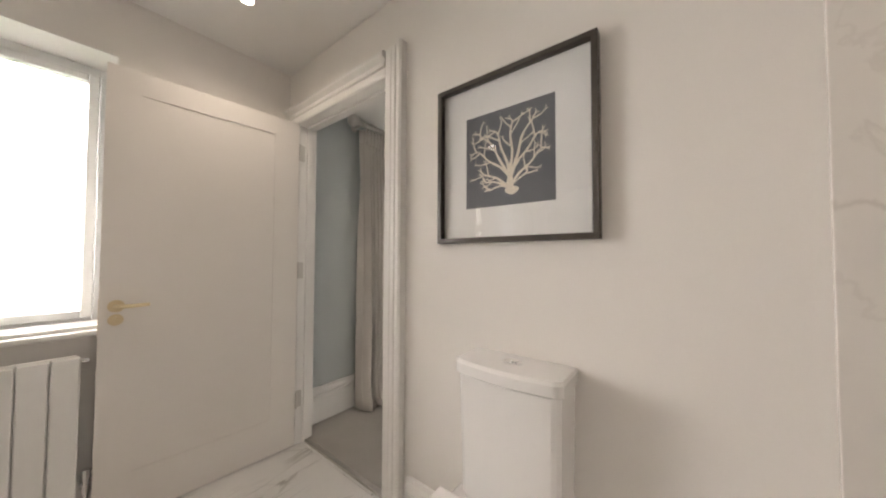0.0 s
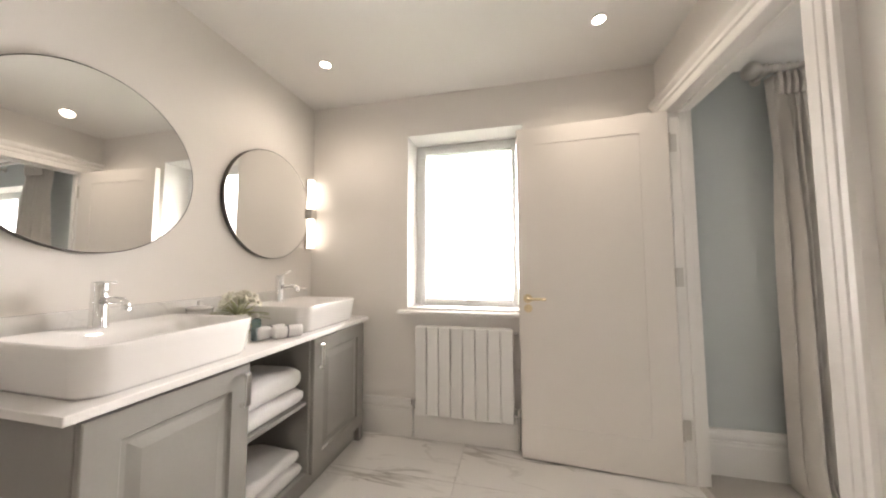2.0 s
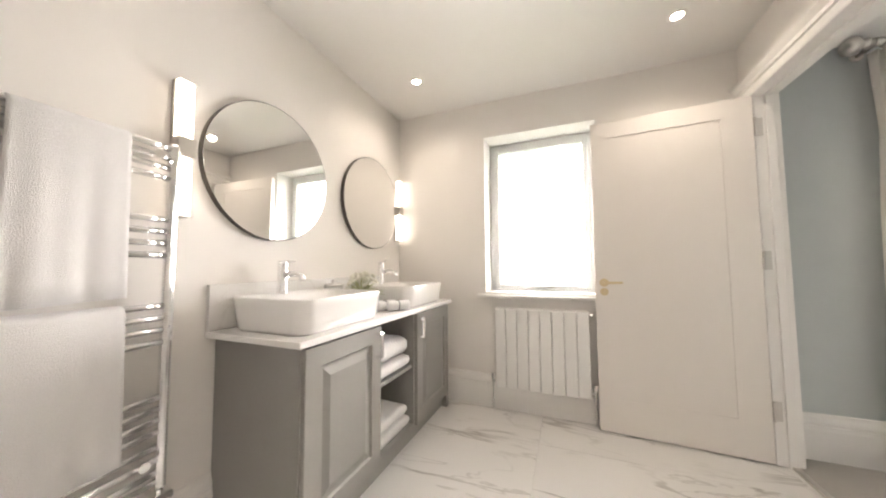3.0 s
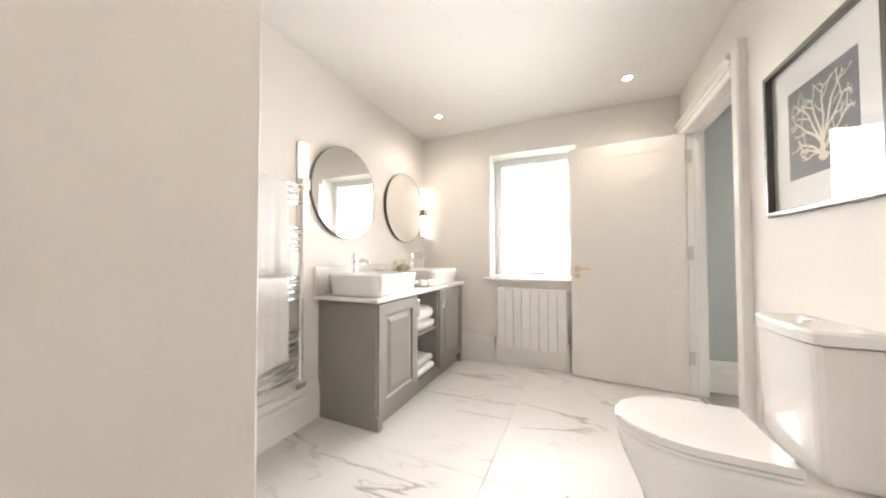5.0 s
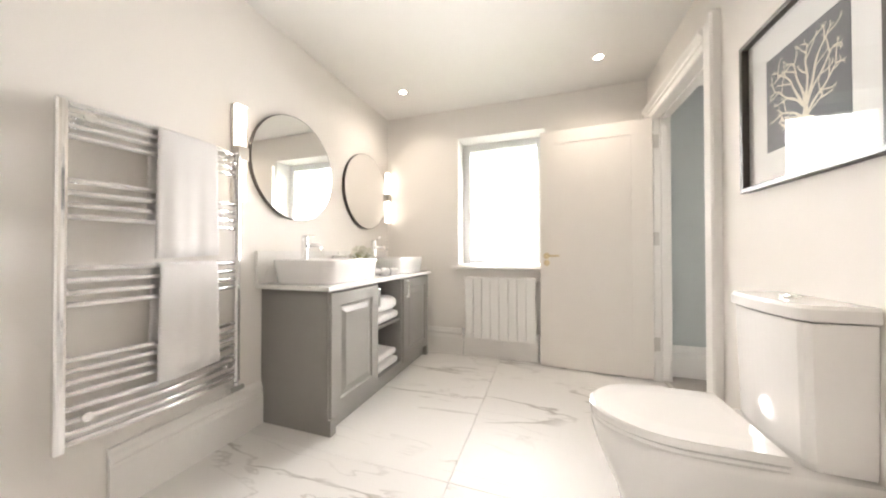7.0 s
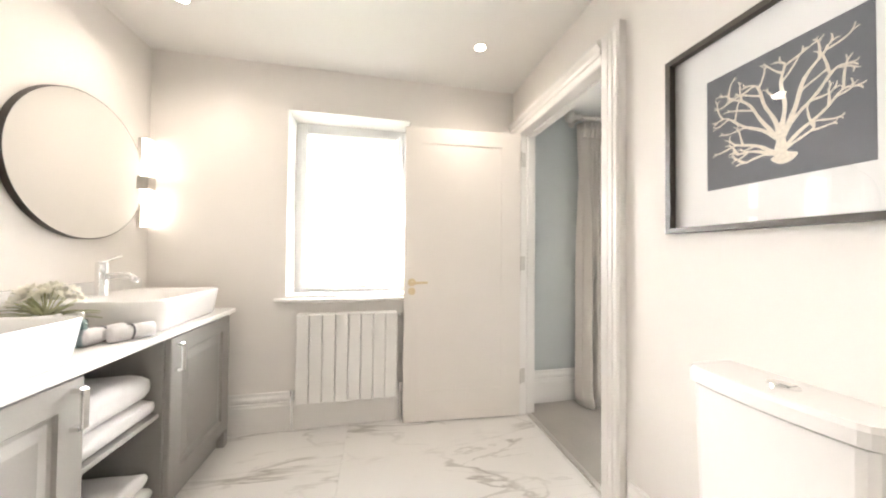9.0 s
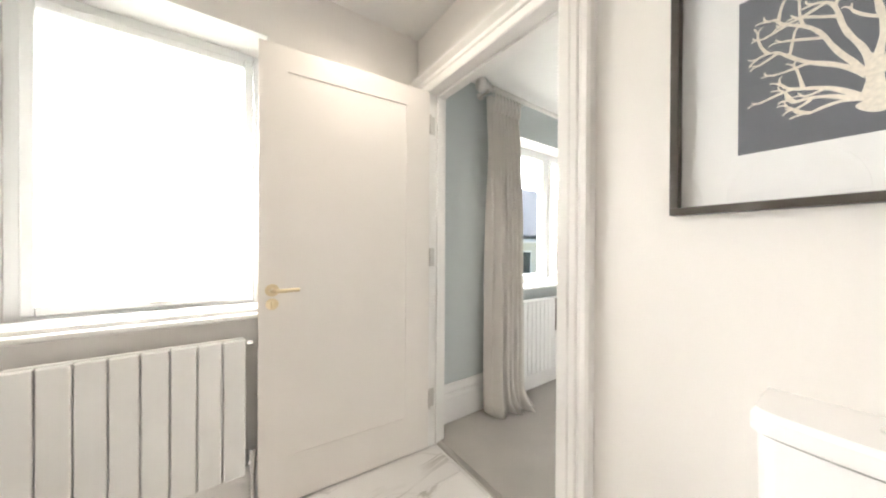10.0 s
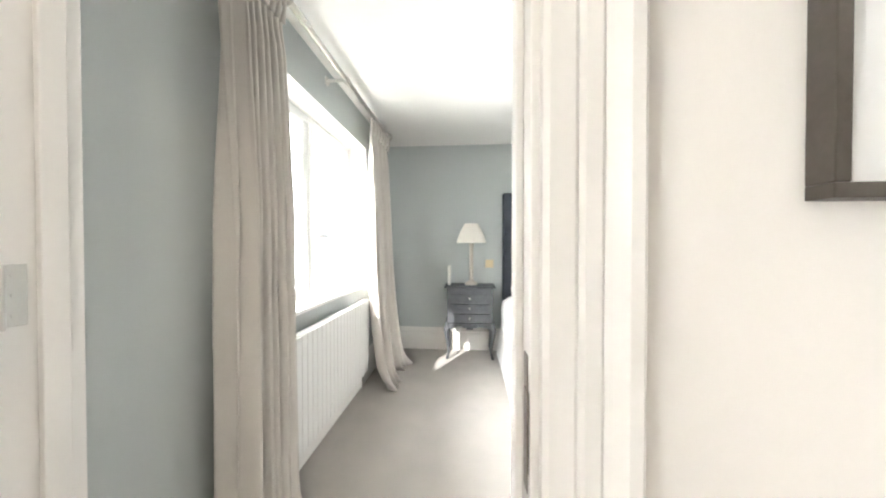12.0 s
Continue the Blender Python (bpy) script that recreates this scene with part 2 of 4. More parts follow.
structure("floor", box(-2.2, EX + 0.1, SY - 0.1, BY - 0.035, -0.2, -0.012), GROUT, "pale grout bed under the bathroom floor tiles", "floor")
structure("floor_bedroom", box(-2.2, 2.6, BY - 0.035, FAR + 0.1, -0.2, 0.008), CARPET, "beige cut-pile carpet across the bedroom", "carpet")
structure("ceiling", box(-2.2, EX + 0.1, SY - 0.1, NY + 0.045, CEIL, CEIL + 0.2), CEILING_WHITE, "matt white plaster bathroom ceiling", "ceiling")
structure("ceiling_bedroom", box(-2.2, 2.6, BY - 0.045, FAR + 0.1, BCEIL, CEIL + 0.2), CEILING_WHITE, "matt white plaster bedroom ceiling", "ceiling")
structure("wall_west", walls_with_hole("x", WX, -0.3, SY - 0.1, NY + 0.045, CEIL, WIN), WALL_WHITE, "warm white painted wall with the window", "wall")
structure("wall_west_bedroom", walls_with_hole("x", WX, -0.3, NY + 0.045, FAR + 0.1, CEIL, BWIN), WALL_BLUE, "pale grey-blue painted bedroom window wall", "wall")
structure("wall_south", box(WX, EX, SY - 0.1, SY, 0, CEIL), WALL_WHITE, "warm white painted wall behind the vanity", "wall")
structure("wall_east", box(EX, EX + 0.1, SY - 0.1, NY + 0.045, 0, CEIL), WALL_WHITE, "warm white painted end wall", "wall")
structure("wall_north", walls_with_hole("y", NY, 0.045, WX, EX, CEIL, DOORWAY), WALL_WHITE, "warm white painted wall with the doorway", "wall")
structure("wall_south_bedroom", walls_with_hole("y", NY + 0.045, 0.05, WX, 2.5, CEIL, DOORWAY), WALL_BLUE, "pale grey-blue painted bedroom wall", "wall")
structure("wall_north_bedroom", box(WX, 2.5, FAR, FAR + 0.1, 0, CEIL), WALL_BLUE, "pale grey-blue painted wall behind the bed", "wall")
structure("wall_east_bedroom", box(2.5, 2.6, NY, FAR + 0.1, 0, CEIL), WALL_BLUE, "pale grey-blue painted bedroom end wall", "wall")
structure("wall_partition", box(0.858, EX, -0.26, -0.16, 0, CEIL, 0.004), WALL_WHITE, "warm white plastered shower partition wall", "wall")
structure("wall_tiled", box(0.368, EX, NY - 0.012, NY - 0.001, 0.0, CEIL, 0.002), WALL_MARBLE, "large veined marble tile cladding above the bath", "tile cladding")
structure("threshold", box(DOORWAY[0], DOORWAY[1], BY - 0.055, BY - 0.025, -0.01, 0.012, 0.003), BRUSHED, "slim metal threshold strip between tile and carpet", "threshold")

# skirting boards
SKIRT = [(0, 0), (0.022, 0), (0.022, 0.155), (0.019, 0.165), (0.019, 0.175), (0.014, 0.180), (0.018, 0.190), (0.017, 0.205), (0.010, 0.218), (0.008, 0.235), (0, 0.238)]


def skirting(name, a, b, out_dir, label):
    return structure(name, sweep(SKIRT, a, b, out_dir), GLOSS_WHITE, label, "skirting board")


TALL = "tall white moulded skirting board along the wall"
skirting("baseboard_west", (WX, SY, 0), (WX, NY, 0), (1, 0, 0), TALL)
skirting("baseboard_south", (WX + 0.022, SY, 0), (0.255, SY, 0), (0, 1, 0), TALL)
skirting("baseboard_north", (-0.775, NY, 0), (0.366, NY, 0), (0, -1, 0), TALL)
skirting("baseboard_bedroom_west", (WX, BY, 0.008), (WX, FAR, 0.008), (1, 0, 0), TALL)
skirting("baseboard_bedroom_north", (WX + 0.022, FAR, 0.008), (2.5, FAR, 0.008), (0, -1, 0), TALL)


# ---- doorway ----
def doorway():
    t = thing("door_frame", 0, 0, 0, "white painted door lining with a moulded architrave", "door frame", kind="structure")
    x0, x1, top = DOORWAY[0], DOORWAY[1], DOORWAY[3]
    part("lining", box(x0, x0 + 0.03, NY - 0.002, BY + 0.004, 0, top - 0.03, 0.002), GLOSS_WHITE, t)
    part("lining", box(x1 - 0.03, x1, NY - 0.002, BY + 0.004, 0, top - 0.03, 0.002), GLOSS_WHITE, t)
    part("lining", box(x0, x1, NY - 0.002, BY + 0.004, top - 0.03, top, 0.002), GLOSS_WHITE, t)
    for s in ((x0 + 0.03, x0 + 0.042), (x1 - 0.042, x1 - 0.03)):
        part("door_stop", box(s[0], s[1], NY + 0.045, NY + 0.082, 0, top - 0.03, 0.002), GLOSS_WHITE, t)
    part("door_stop", box(x0 + 0.042, x1 - 0.042, NY + 0.045, NY + 0.082, top - 0.042, top - 0.03, 0.002), GLOSS_WHITE, t)
    prof = [(p * 1.45, q * 0.96) for p, q in ((0, 0), (0.012, 0), (0.015, 0.008), (0.015, 0.040), (0.012, 0.046), (0.018, 0.052), (0.018, 0.072), (0.014, 0.078), (0.022, 0.090), (0.028, 0.100), (0.028, 0.116), (0.022, 0.124), (0, 0.124))]
    inner = x1 - 0.018
    a_top = top - 0.03
    # right jamb, head, left jamb; a mitre is met by running the head over the jambs
    part("architrave", sweep(prof, (inner, NY - 0.001, 0), (inner, NY - 0.001, a_top + 0.119), (0, -1, 0), up=(1, 0, 0)), GLOSS_WHITE, t)
    part("architrave", sweep(prof, (WX + 0.002, NY - 0.001, a_top), (inner, NY - 0.001, a_top), (0, -1, 0)), GLOSS_WHITE, t)
    part("architrave", sweep([(p, q * 0.7) for p, q in prof], (x0 + 0.022, NY - 0.001, 0), (x0 + 0.022, NY - 0.001, a_top), (0, -1, 0), up=(-1, 0, 0)), GLOSS_WHITE, t)
    part("architrave", sweep(prof, (inner, BY + 0.001, 0.008), (inner, BY + 0.001, a_top + 0.119), (0, 1, 0), up=(1, 0, 0)), GLOSS_WHITE, t)
    for z in (0.275, 1.062, 1.795):
        hl = part("hinge_leaf", box(x0 + 0.0295, x0 + 0.032, NY + 0.0, NY + 0.034, z - 0.05, z + 0.05, 0.0008), BRUSHED, t, "brushed steel hinge leaf")
        for dz in (-0.033, 0.0, 0.033):
            part("screw", tube([(x0 + 0.0315, NY + 0.018, z + dz), (x0 + 0.0332, NY + 0.018, z + dz)], 0.004, 8), BRUSHED, hl)
    plate = part("strike_plate", box(x1 - 0.0315, x1 - 0.0295, NY + 0.008, NY + 0.032, 0.80, 0.99, 0.0006), GUNMETAL, t, "dark metal strike plate")
    part("keep", box(x1 - 0.034, x1 - 0.0312, NY - 0.004, NY + 0.020, 0.835, 0.945, 0.001), GUNMETAL, plate)


doorway()


def bathroom_door():
    """A one-panel leaf standing open; its own x runs from the hinge to the free edge."""
    L, H, T = 0.805, 1.962, 0.04
    t = thing("door_1", -1.722, 0.938, 0.010, "off-white one-panel door standing open beside the window", "door", rz=-93.5, kind="structure")
    t["kind"] = "structure"
    bm = bmesh.new()
    u0, u1, v0, v1 = 0.138, 0.697, 0.20, 1.856
    # rails and stiles, with the panel set back behind them
    box(0, u0, -T, 0, 0, H, bm=bm)
    box(u1, L, -T, 0, 0, H, bm=bm)
    box(u0, u1, -T, 0, 0, v0, bm=bm)
    box(u0, u1, -T, 0, v1, H, bm=bm)
    part("leaf", bm, DOOR_PAINT, t)
    part("panel", box(u0, u1, -T + 0.004, -0.004, v0, v1), DOOR_PAINT, t)
    for z in (0.265, 1.052, 1.785):
        h = part("hinge", box(-0.004, 0.001, -0.034, -0.001, z - 0.05, z + 0.05, 0.001), BRUSHED, t, "brushed steel butt hinge")
        part("knuckle", tube([(-0.004, 0.005, z - 0.05), (-0.004, 0.005, z + 0.05)], 0.006, 10), BRUSHED, h)
        for dz in (-0.035, 0, 0.035):
            part("screw", tube([(-0.0055, -0.018, z + dz), (-0.003, -0.018, z + dz)], 0.004, 8), BRUSHED, h)
    zh, ux = 0.922, L - 0.050
    for s, y0 in ((1, 0.0), (-1, -T)):
        rose = part("handle_rose", tube([(ux, y0, zh), (ux, y0 + s * 0.007, zh)], 0.026, 28), BRASS, t, "satin brass handle rose")
        part("lever", tube([(ux, y0 + s * 0.006, zh), (ux, y0 + s * 0.04, zh), (ux - 0.012, y0 + s * 0.048, zh), (ux - 0.10, y0 + s * 0.048, zh + 0.002)], [0.008, 0.008, 0.0085, 0.0075], 14), BRASS, rose)
        esc = part("thumb_turn_rose", tube([(ux, y0, zh - 0.058), (ux, y0 + s * 0.007, zh - 0.058)], 0.024, 28), BRASS, t)
        part("thumb_turn", box(ux - 0.004, ux + 0.004, min(y0, y0 + s * 0.024), max(y0, y0 + s * 0.024), zh - 0.07, zh - 0.046, 0.002), BRASS, esc)
    part("latch_plate", box(L - 0.001, L + 0.001, -0.031, -0.009, zh - 0.12, zh + 0.03), BRASS, t)


bathroom_door()


# ---- windows ----
def casement(name, y0, y1, z0, z1, x, pane_mat, label, mullions=(), handle=True):
    """A white plastic window in an opening: outer frame, sash, beads, pane and catch."""
    t = thing(name, x, 0, 0, label, "window", kind="structure")
    def ring(nm, a0, a1, b0, b1, w, d0, d1, parent, bev=0.004):
        for q in ((a0, a0 + w, b0, b1), (a1 - w, a1, b0, b1), (a0 + w, a1 - w, b0, b0 + w), (a0 + w, a1 - w, b1 - w, b1)):
            part(nm, box(d0, d1, q[0], q[1], q[2], q[3], bev), PLASTIC, parent)
    ring("window_frame", y0, y1, z0, z1, 0.038, -0.06, 0.0, t)
    edges = [y0 + 0.038, *[m for m in mullions], y1 - 0.038]
    for m in mullions:
        part("mullion", box(-0.06, 0.0, m - 0.03, m + 0.03, z0 + 0.045, z1 - 0.045, 0.004), PLASTIC, t)
    for i in range(len(edges) - 1):
        a = edges[i] + (0.03 if i else 0.0) + 0.002
        b = edges[i + 1] - (0.03 if i + 1 < len(edges) - 1 else 0.0) - 0.002
        c, d = z0 + 0.040, z1 - 0.040
        ring("sash", a, b, c, d, 0.036, -0.045, 0.014, t, 0.006)
        pane = part("pane", box(-0.022, -0.016, a + 0.030, b - 0.030, c + 0.030, d - 0.030), pane_mat, t)
        pane.visible_shadow = pane_mat is FROSTED
        if handle:
            hy = (a + b) / 2
            hd = part("window_catch", box(0.014, 0.028, hy - 0.035, hy + 0.035, c + 0.006, c + 0.032, 0.004), PLASTIC, t, "white catch with a chrome lever")
            part("catch_lever", box(0.028, 0.040, hy - 0.01, hy + 0.095, c + 0.018, c + 0.030, 0.004), BRUSHED, hd)
    return t


casement("window_1", WIN[0] + 0.004, WIN[1] - 0.004, WIN[2] - 0.008, WIN[3] - 0.004, WX - 0.20, FROSTED, "white casement window with obscured glass, shut")
casement("window_2", BWIN[0] + 0.004, BWIN[1] - 0.004, BWIN[2] + 0.022, BWIN[3] - 0.004, WX - 0.15, CLEAR, "white bedroom casement window with a mullion, shut", mullions=(2.39,), handle=False)


def sill(name, y0, y1, z, x_front, x_back, label):
    bm = box(x_back, x_front, y0, y1, z - 0.022, z, 0.007, 3)
    return structure(name, bm, GLOSS_WHITE, label, "window sill")


sill("window_sill_bathroom", WIN[0] + 0.001, WIN[1] - 0.001, WIN[2] + 0.021, WX, WX - 0.184, "white painted sill board inside the window reveal")
sill("window_board_nosing", WIN[0] - 0.058, WIN[1] + 0.05, WIN[2] + 0.004, WX + 0.045, WX + 0.001, "white painted sill nosing below the window")
sill("window_sill_bedroom", BWIN[0] + 0.001, BWIN[1] - 0.001, BWIN[2] + 0.021, WX + 0.02, WX - 0.155, "white painted sill under the bedroom window")
# plastered white reveals of both windows
for nm, w, back in (("window_reveal_bathroom", WIN, 0.203), ("window_reveal_bedroom", BWIN, 0.152)):
    bm = bmesh.new()
    box(WX - back, WX + 0.002, w[0] - 0.002, w[0] + 0.003, w[2], w[3], bm=bm)
    box(WX - back, WX + 0.002, w[1] - 0.003, w[1] + 0.002, w[2], w[3], bm=bm)
    box(WX - back, WX + 0.002, w[0] + 0.003, w[1] - 0.003, w[3] - 0.003, w[3] + 0.002, bm=bm)
    structure(nm, bm, CEILING_WHITE, "white painted plaster window reveal", "window reveal")

# ---- bathroom things ----
def flat_panel_radiator(name, x, y0, y1, z0, z1, depth, columns, label, gap=0.004):
    t = thing(name, x, y0, z0, label, "radiator")
    w, h = y1 - y0, z1 - z0
    part("casing", box(-depth + 0.004, -0.022, 0.004, w - 0.004, 0.01, h - 0.004, 0.006), RAD_WHITE, t)
    cw = w / columns
    for i in range(columns):
        part("fin", box(-0.022, 0, i * cw + gap / 2, (i + 1) * cw - gap / 2, 0.0, h, 0.005), RAD_WHITE, t)
    part("top_grille", box(-depth + 0.012, -0.02, 0.01, w - 0.01, h - 0.006, h + 0.004, 0.003), RAD_WHITE, t)
    for y in (0.02, w - 0.04):
        part("wall_bracket", box(-depth - 0.03, -depth + 0.01, y, y + 0.02, h * 0.2, h * 0.8, 0.002), RAD_WHITE, t)
    return t


rad = flat_panel_radiator("radiator", -1.785, -0.53, 0.095, 0.178, 0.735, 0.055, 8, "white flat-fronted radiator with eight vertical fins below the window")
for y, s in ((-0.012, -1), (0.637, 1)):
    v = part("valve", tube([(-0.035, y + s * 0.012, -0.01), (-0.035, y + s * 0.012, 0.05)], 0.011, 12), CHROME, rad, "small chrome radiator valve")
    part("valve_cap", tube([(-0.035, y + s * 0.012, 0.05), (-0.035, y + s * 0.012, 0.085)], 0.015, 12), CHROME, v)
    part("valve_nut", tube([(-0.035, y + s * 0.012, 0.03), (-0.035, y - s * 0.004, 0.03)], 0.009, 10), CHROME, v)
    part("pipe", tube([(-0.035, y + s * 0.012, -0.176), (-0.035, y + s * 0.012, -0.01)], 0.0075, 12), CHROME, rad)
part("bleed_valve", tube([(-0.035, 0.628, 0.535), (-0.035, 0.648, 0.535)], 0.009, 10), CHROME, rad)

VX0, VX1, VF, VTOP = -1.775, -0.388, -0.908, 0.764


def raised_door(w, h, t=0.02):
    """A framed cabinet door with a raised centre field; lies in its own x-z plane, front towards +y."""
    bm = bmesh.new()
    def rect(inset, y):
        return [(inset, y, inset), (w - inset, y, inset), (w - inset, y, h - inset), (inset, y, h - inset)]
    loft([rect(0.0, 0.0), rect(0.0, t - 0.003), rect(0.003, t), rect(0.076, t), rect(0.082, t - 0.009), rect(0.094, t - 0.009), rect(0.125, t - 0.001), rect(0.128, t - 0.001)], bm=bm)
    return bm


def vanity():
    t = thing("vanity_unit", VX0, SY, 0, "warm grey painted double vanity with raised-panel doors and open shelf", "vanity unit")
    W, D = VX1 - VX0, VF - SY
    front = D
    part("end_panel", box(W - 0.02, W, 0.004, front, 0, VTOP - 0.001, 0.002), VANITY_GREY, t)
    part("end_panel", box(0, 0.02, 0.004, front, 0.0, VTOP - 0.001, 0.002), VANITY_GREY, t)
    part("back_panel", box(0.02, W - 0.02, 0.004, 0.014, 0.1, VTOP - 0.001), VANITY_GREY, t)
    part("bottom_board", box(0.02, W - 0.02, 0.014, front - 0.004, 0.085, 0.105), VANITY_GREY, t)
    xs0, xs1 = -1.240 - VX0, -0.876 - VX0
    for x in (xs0 - 0.018, xs1):
        part("divider", box(x, x + 0.018, 0.014, front - 0.001, 0.105, VTOP - 0.001, 0.0015), VANITY_GREY, t)
    part("shelf", box(xs0, xs1, 0.014, front - 0.012, 0.432, 0.450, 0.0015), VANITY_GREY, t)
    part("top_rail", box(0.02, xs0 - 0.018, front - 0.02, front - 0.001, VTOP - 0.02, VTOP - 0.001), VANITY_GREY, t)
    part("top_rail", box(xs1 + 0.018, W - 0.02, front - 0.02, front - 0.001, VTOP - 0.02, VTOP - 0.001), VANITY_GREY, t)
    part("plinth", box(0.02, W - 0.02, front - 0.045, front - 0.025, 0.0, 0.085), VANITY_GREY, t)
    for x0 in (0.0, W - 0.045):
        part("bracket_foot", box(x0, x0 + 0.045, front - 0.02, front + 0.018, 0, 0.085, 0.003), VANITY_GREY, t)
    for a, b, hx in ((xs1 + 0.012, W - 0.005, 0.035), (0.005, xs0 - 0.012, None)):
        w, h = b - a, VTOP - 0.012 - 0.092
        d = part("door", raised_door(w, h), VANITY_GREY, t)
        d.location = (a, front, 0.092)
        hx2 = 0.035 if hx else w - 0.035
        zc = h - 0.085
        hd = part("handle", box(hx2 - 0.011, hx2 + 0.011, 0.044, 0.052, zc - 0.058, zc + 0.058, 0.002), CHROME, d, "square chrome pull handle")
        for dz in (-0.055, 0.055):
            part("handle_post", box(hx2 - 0.011, hx2 + 0.011, 0.019, 0.045, zc + dz - 0.007, zc + dz + 0.007, 0.0015), CHROME, hd)


vanity()
top = tagged(link("worktop", box(VX0 - 0.030, VX1 + 0.038, SY + 0.001, VF + 0.038, VTOP, VTOP + 0.024, 0.003, 2), QUARTZ), "white quartz worktop with a thin square edge on the vanity", "worktop")
tagged(link("upstand", box(VX0 - 0.030, VX1 + 0.038, SY + 0.001, SY + 0.02, VTOP + 0.025, VTOP + 0.21, 0.002), QUARTZ), "white quartz upstand on the wall behind the worktop", "upstand")
DECK = VTOP + 0.024


def vessel_basin(name, xc, yc, w=0.515, d=0.42, h=0.135):
    t = thing(name, xc, yc, DECK, "white rectangular ceramic vessel basin with rounded corners on the worktop", "basin", group="basins on the worktop")
    secs = []
    for sw, sd, r, z in ((w - 0.04, d - 0.045, 0.06, 0.0), (w - 0.024, d - 0.028, 0.062, 0.012), (w - 0.006, d - 0.006, 0.06, h - 0.03), (w, d, 0.06, h - 0.006), (w - 0.004, d - 0.004, 0.058, h), (w - 0.016, d - 0.016, 0.052, h), (w - 0.022, d - 0.022, 0.05, h - 0.005)):
        secs.append(ring_at(rounded(sw, sd, r), z))
    # the bowl, set forward of the tap ledge
    for sw, sd, r, z, dy in ((w - 0.03, d - 0.10, 0.05, h - 0.008, 0.035), (w - 0.05, d - 0.12, 0.06, h - 0.05, 0.035), (w - 0.12, d - 0.18, 0.06, 0.03, 0.035), (w - 0.2, d - 0.24, 0.04, 0.022, 0.035)):
        secs.append(ring_at(rounded(sw, sd, r), z, 0, dy))
    part("bowl", loft(secs), CERAMIC, t, smooth=True)
    part("waste", lathe([(0.0, 0.024), (0.026, 0.024), (0.03, 0.027), (0.02, 0.032), (0.0, 0.033)], 24, at=(0, 0.035, 0)), CHROME, t, "round chrome waste", True)
    return t


def basin_mixer(name, x, y, z, lever_up):
    t = thing(name, x, y, z, "polished chrome single-lever basin mixer tap", "tap", group="basin taps")
    part("body", lathe([(0.027, 0.0), (0.027, 0.004), (0.0235, 0.007), (0.0225, 0.11), (0.0215, 0.114), (0.0225, 0.117), (0.0225, 0.150), (0.019, 0.155), (0.0, 0.156)], 28), CHROME, t, smooth=True)
    sp = part("spout", tube([(0, 0.015, 0.088), (0, 0.07, 0.094), (0, 0.105, 0.092), (0, 0.122, 0.082), (0, 0.128, 0.066)], [0.013, 0.0125, 0.0125, 0.0125, 0.0125], 16), CHROME, t, smooth=True)
    part("aerator", tube([(0, 0.128, 0.066), (0, 0.129, 0.060)], 0.0105, 14), CHROME, sp)
    part("lever", tube([(0, 0.0, 0.150), (0, 0.03, 0.152 + lever_up * 0.4), (0, 0.075, 0.152 + lever_up)], [0.006, 0.005, 0.0045], 12), CHROME, t, smooth=True)
    return t


vessel_basin("basin", -0.652, -1.112)
vessel_basin("basin", -1.452, -1.112)
basin_mixer("basin_tap", -0.622, -1.278, DECK + 0.13, 0.0)
basin_mixer("basin_tap", -1.444, -1.278, DECK + 0.13, 0.03)


def round_mirror(xc, zc, r):
    t = thing("round_mirror", xc, SY, zc, "round wall mirror in a slim dark metal rim", "mirror", group="mirrors over the basins")
    bm = lathe([(r - 0.004, -0.03), (r + 0.0015, -0.03), (r + 0.0015, -0.0045), (r - 0.0003, -0.0035), (r - 0.0006, -0.006), (r - 0.004, -0.008)], 96, hollow=True)
    bmesh.ops.transform(bm, matrix=Matrix.Rotation(radians(-90), 4, "X") @ Matrix.Translation((0, 0, 0.031)), verts=bm.verts)
    part("rim", bm, DARK_FRAME, t, "slim dark metal rim")
    bm = lathe([(0, 0.0), (r - 0.001, 0.0), (r - 0.001, 0.0225), (r - 0.002, 0.0235), (0.0, 0.0235)], 96)
    bmesh.ops.transform(bm, matrix=Matrix.Rotation(radians(-90), 4, "X") @ Matrix.Translation((0, 0, 0.004)), verts=bm.verts)
    part("mirror_glass", bm, MIRROR, t)
    return t


round_mirror(-0.632, 1.503, 0.330)
round_mirror(-1.452, 1.510, 0.332)


def wall_light(x, zc):
    """An upright twin light: a nickel back plate and waist, an opal block above and below."""
    t = thing("wall_light", x, SY, zc, "lit twin opal wall light with a brushed nickel waist", "wall light", group="wall lights beside the mirrors")
    part("back_plate", box(-0.030, 0.030, 0.001, 0.012, -0.258, 0.258, 0.003), BRUSHED, t)
    part("waist", box(-0.030, 0.030, 0.012, 0.058, -0.037, 0.037, 0.003), BRUSHED, t)
    for s in (1, -1):
        lo, hi = sorted((s * 0.038, s * 0.251))
        sh = part("shade", box(-0.023, 0.023, 0.0125, 0.046, lo, hi, 0.004), LIGHT_OPAL, t, "glowing opal glass block")
        e = s * 0.255
        part("end_cap", box(-0.030, 0.030, 0.012, 0.052, min(e, e - s * 0.0035), max(e, e - s * 0.0035)), BRUSHED, sh)
        for x in (-0.0285, 0.0255):
            part("side_rail", box(x, x + 0.003, 0.012, 0.020, lo, hi), BRUSHED, sh)
    return t


wall_light(-0.236, 1.484)
wall_light(-1.808, 1.513)


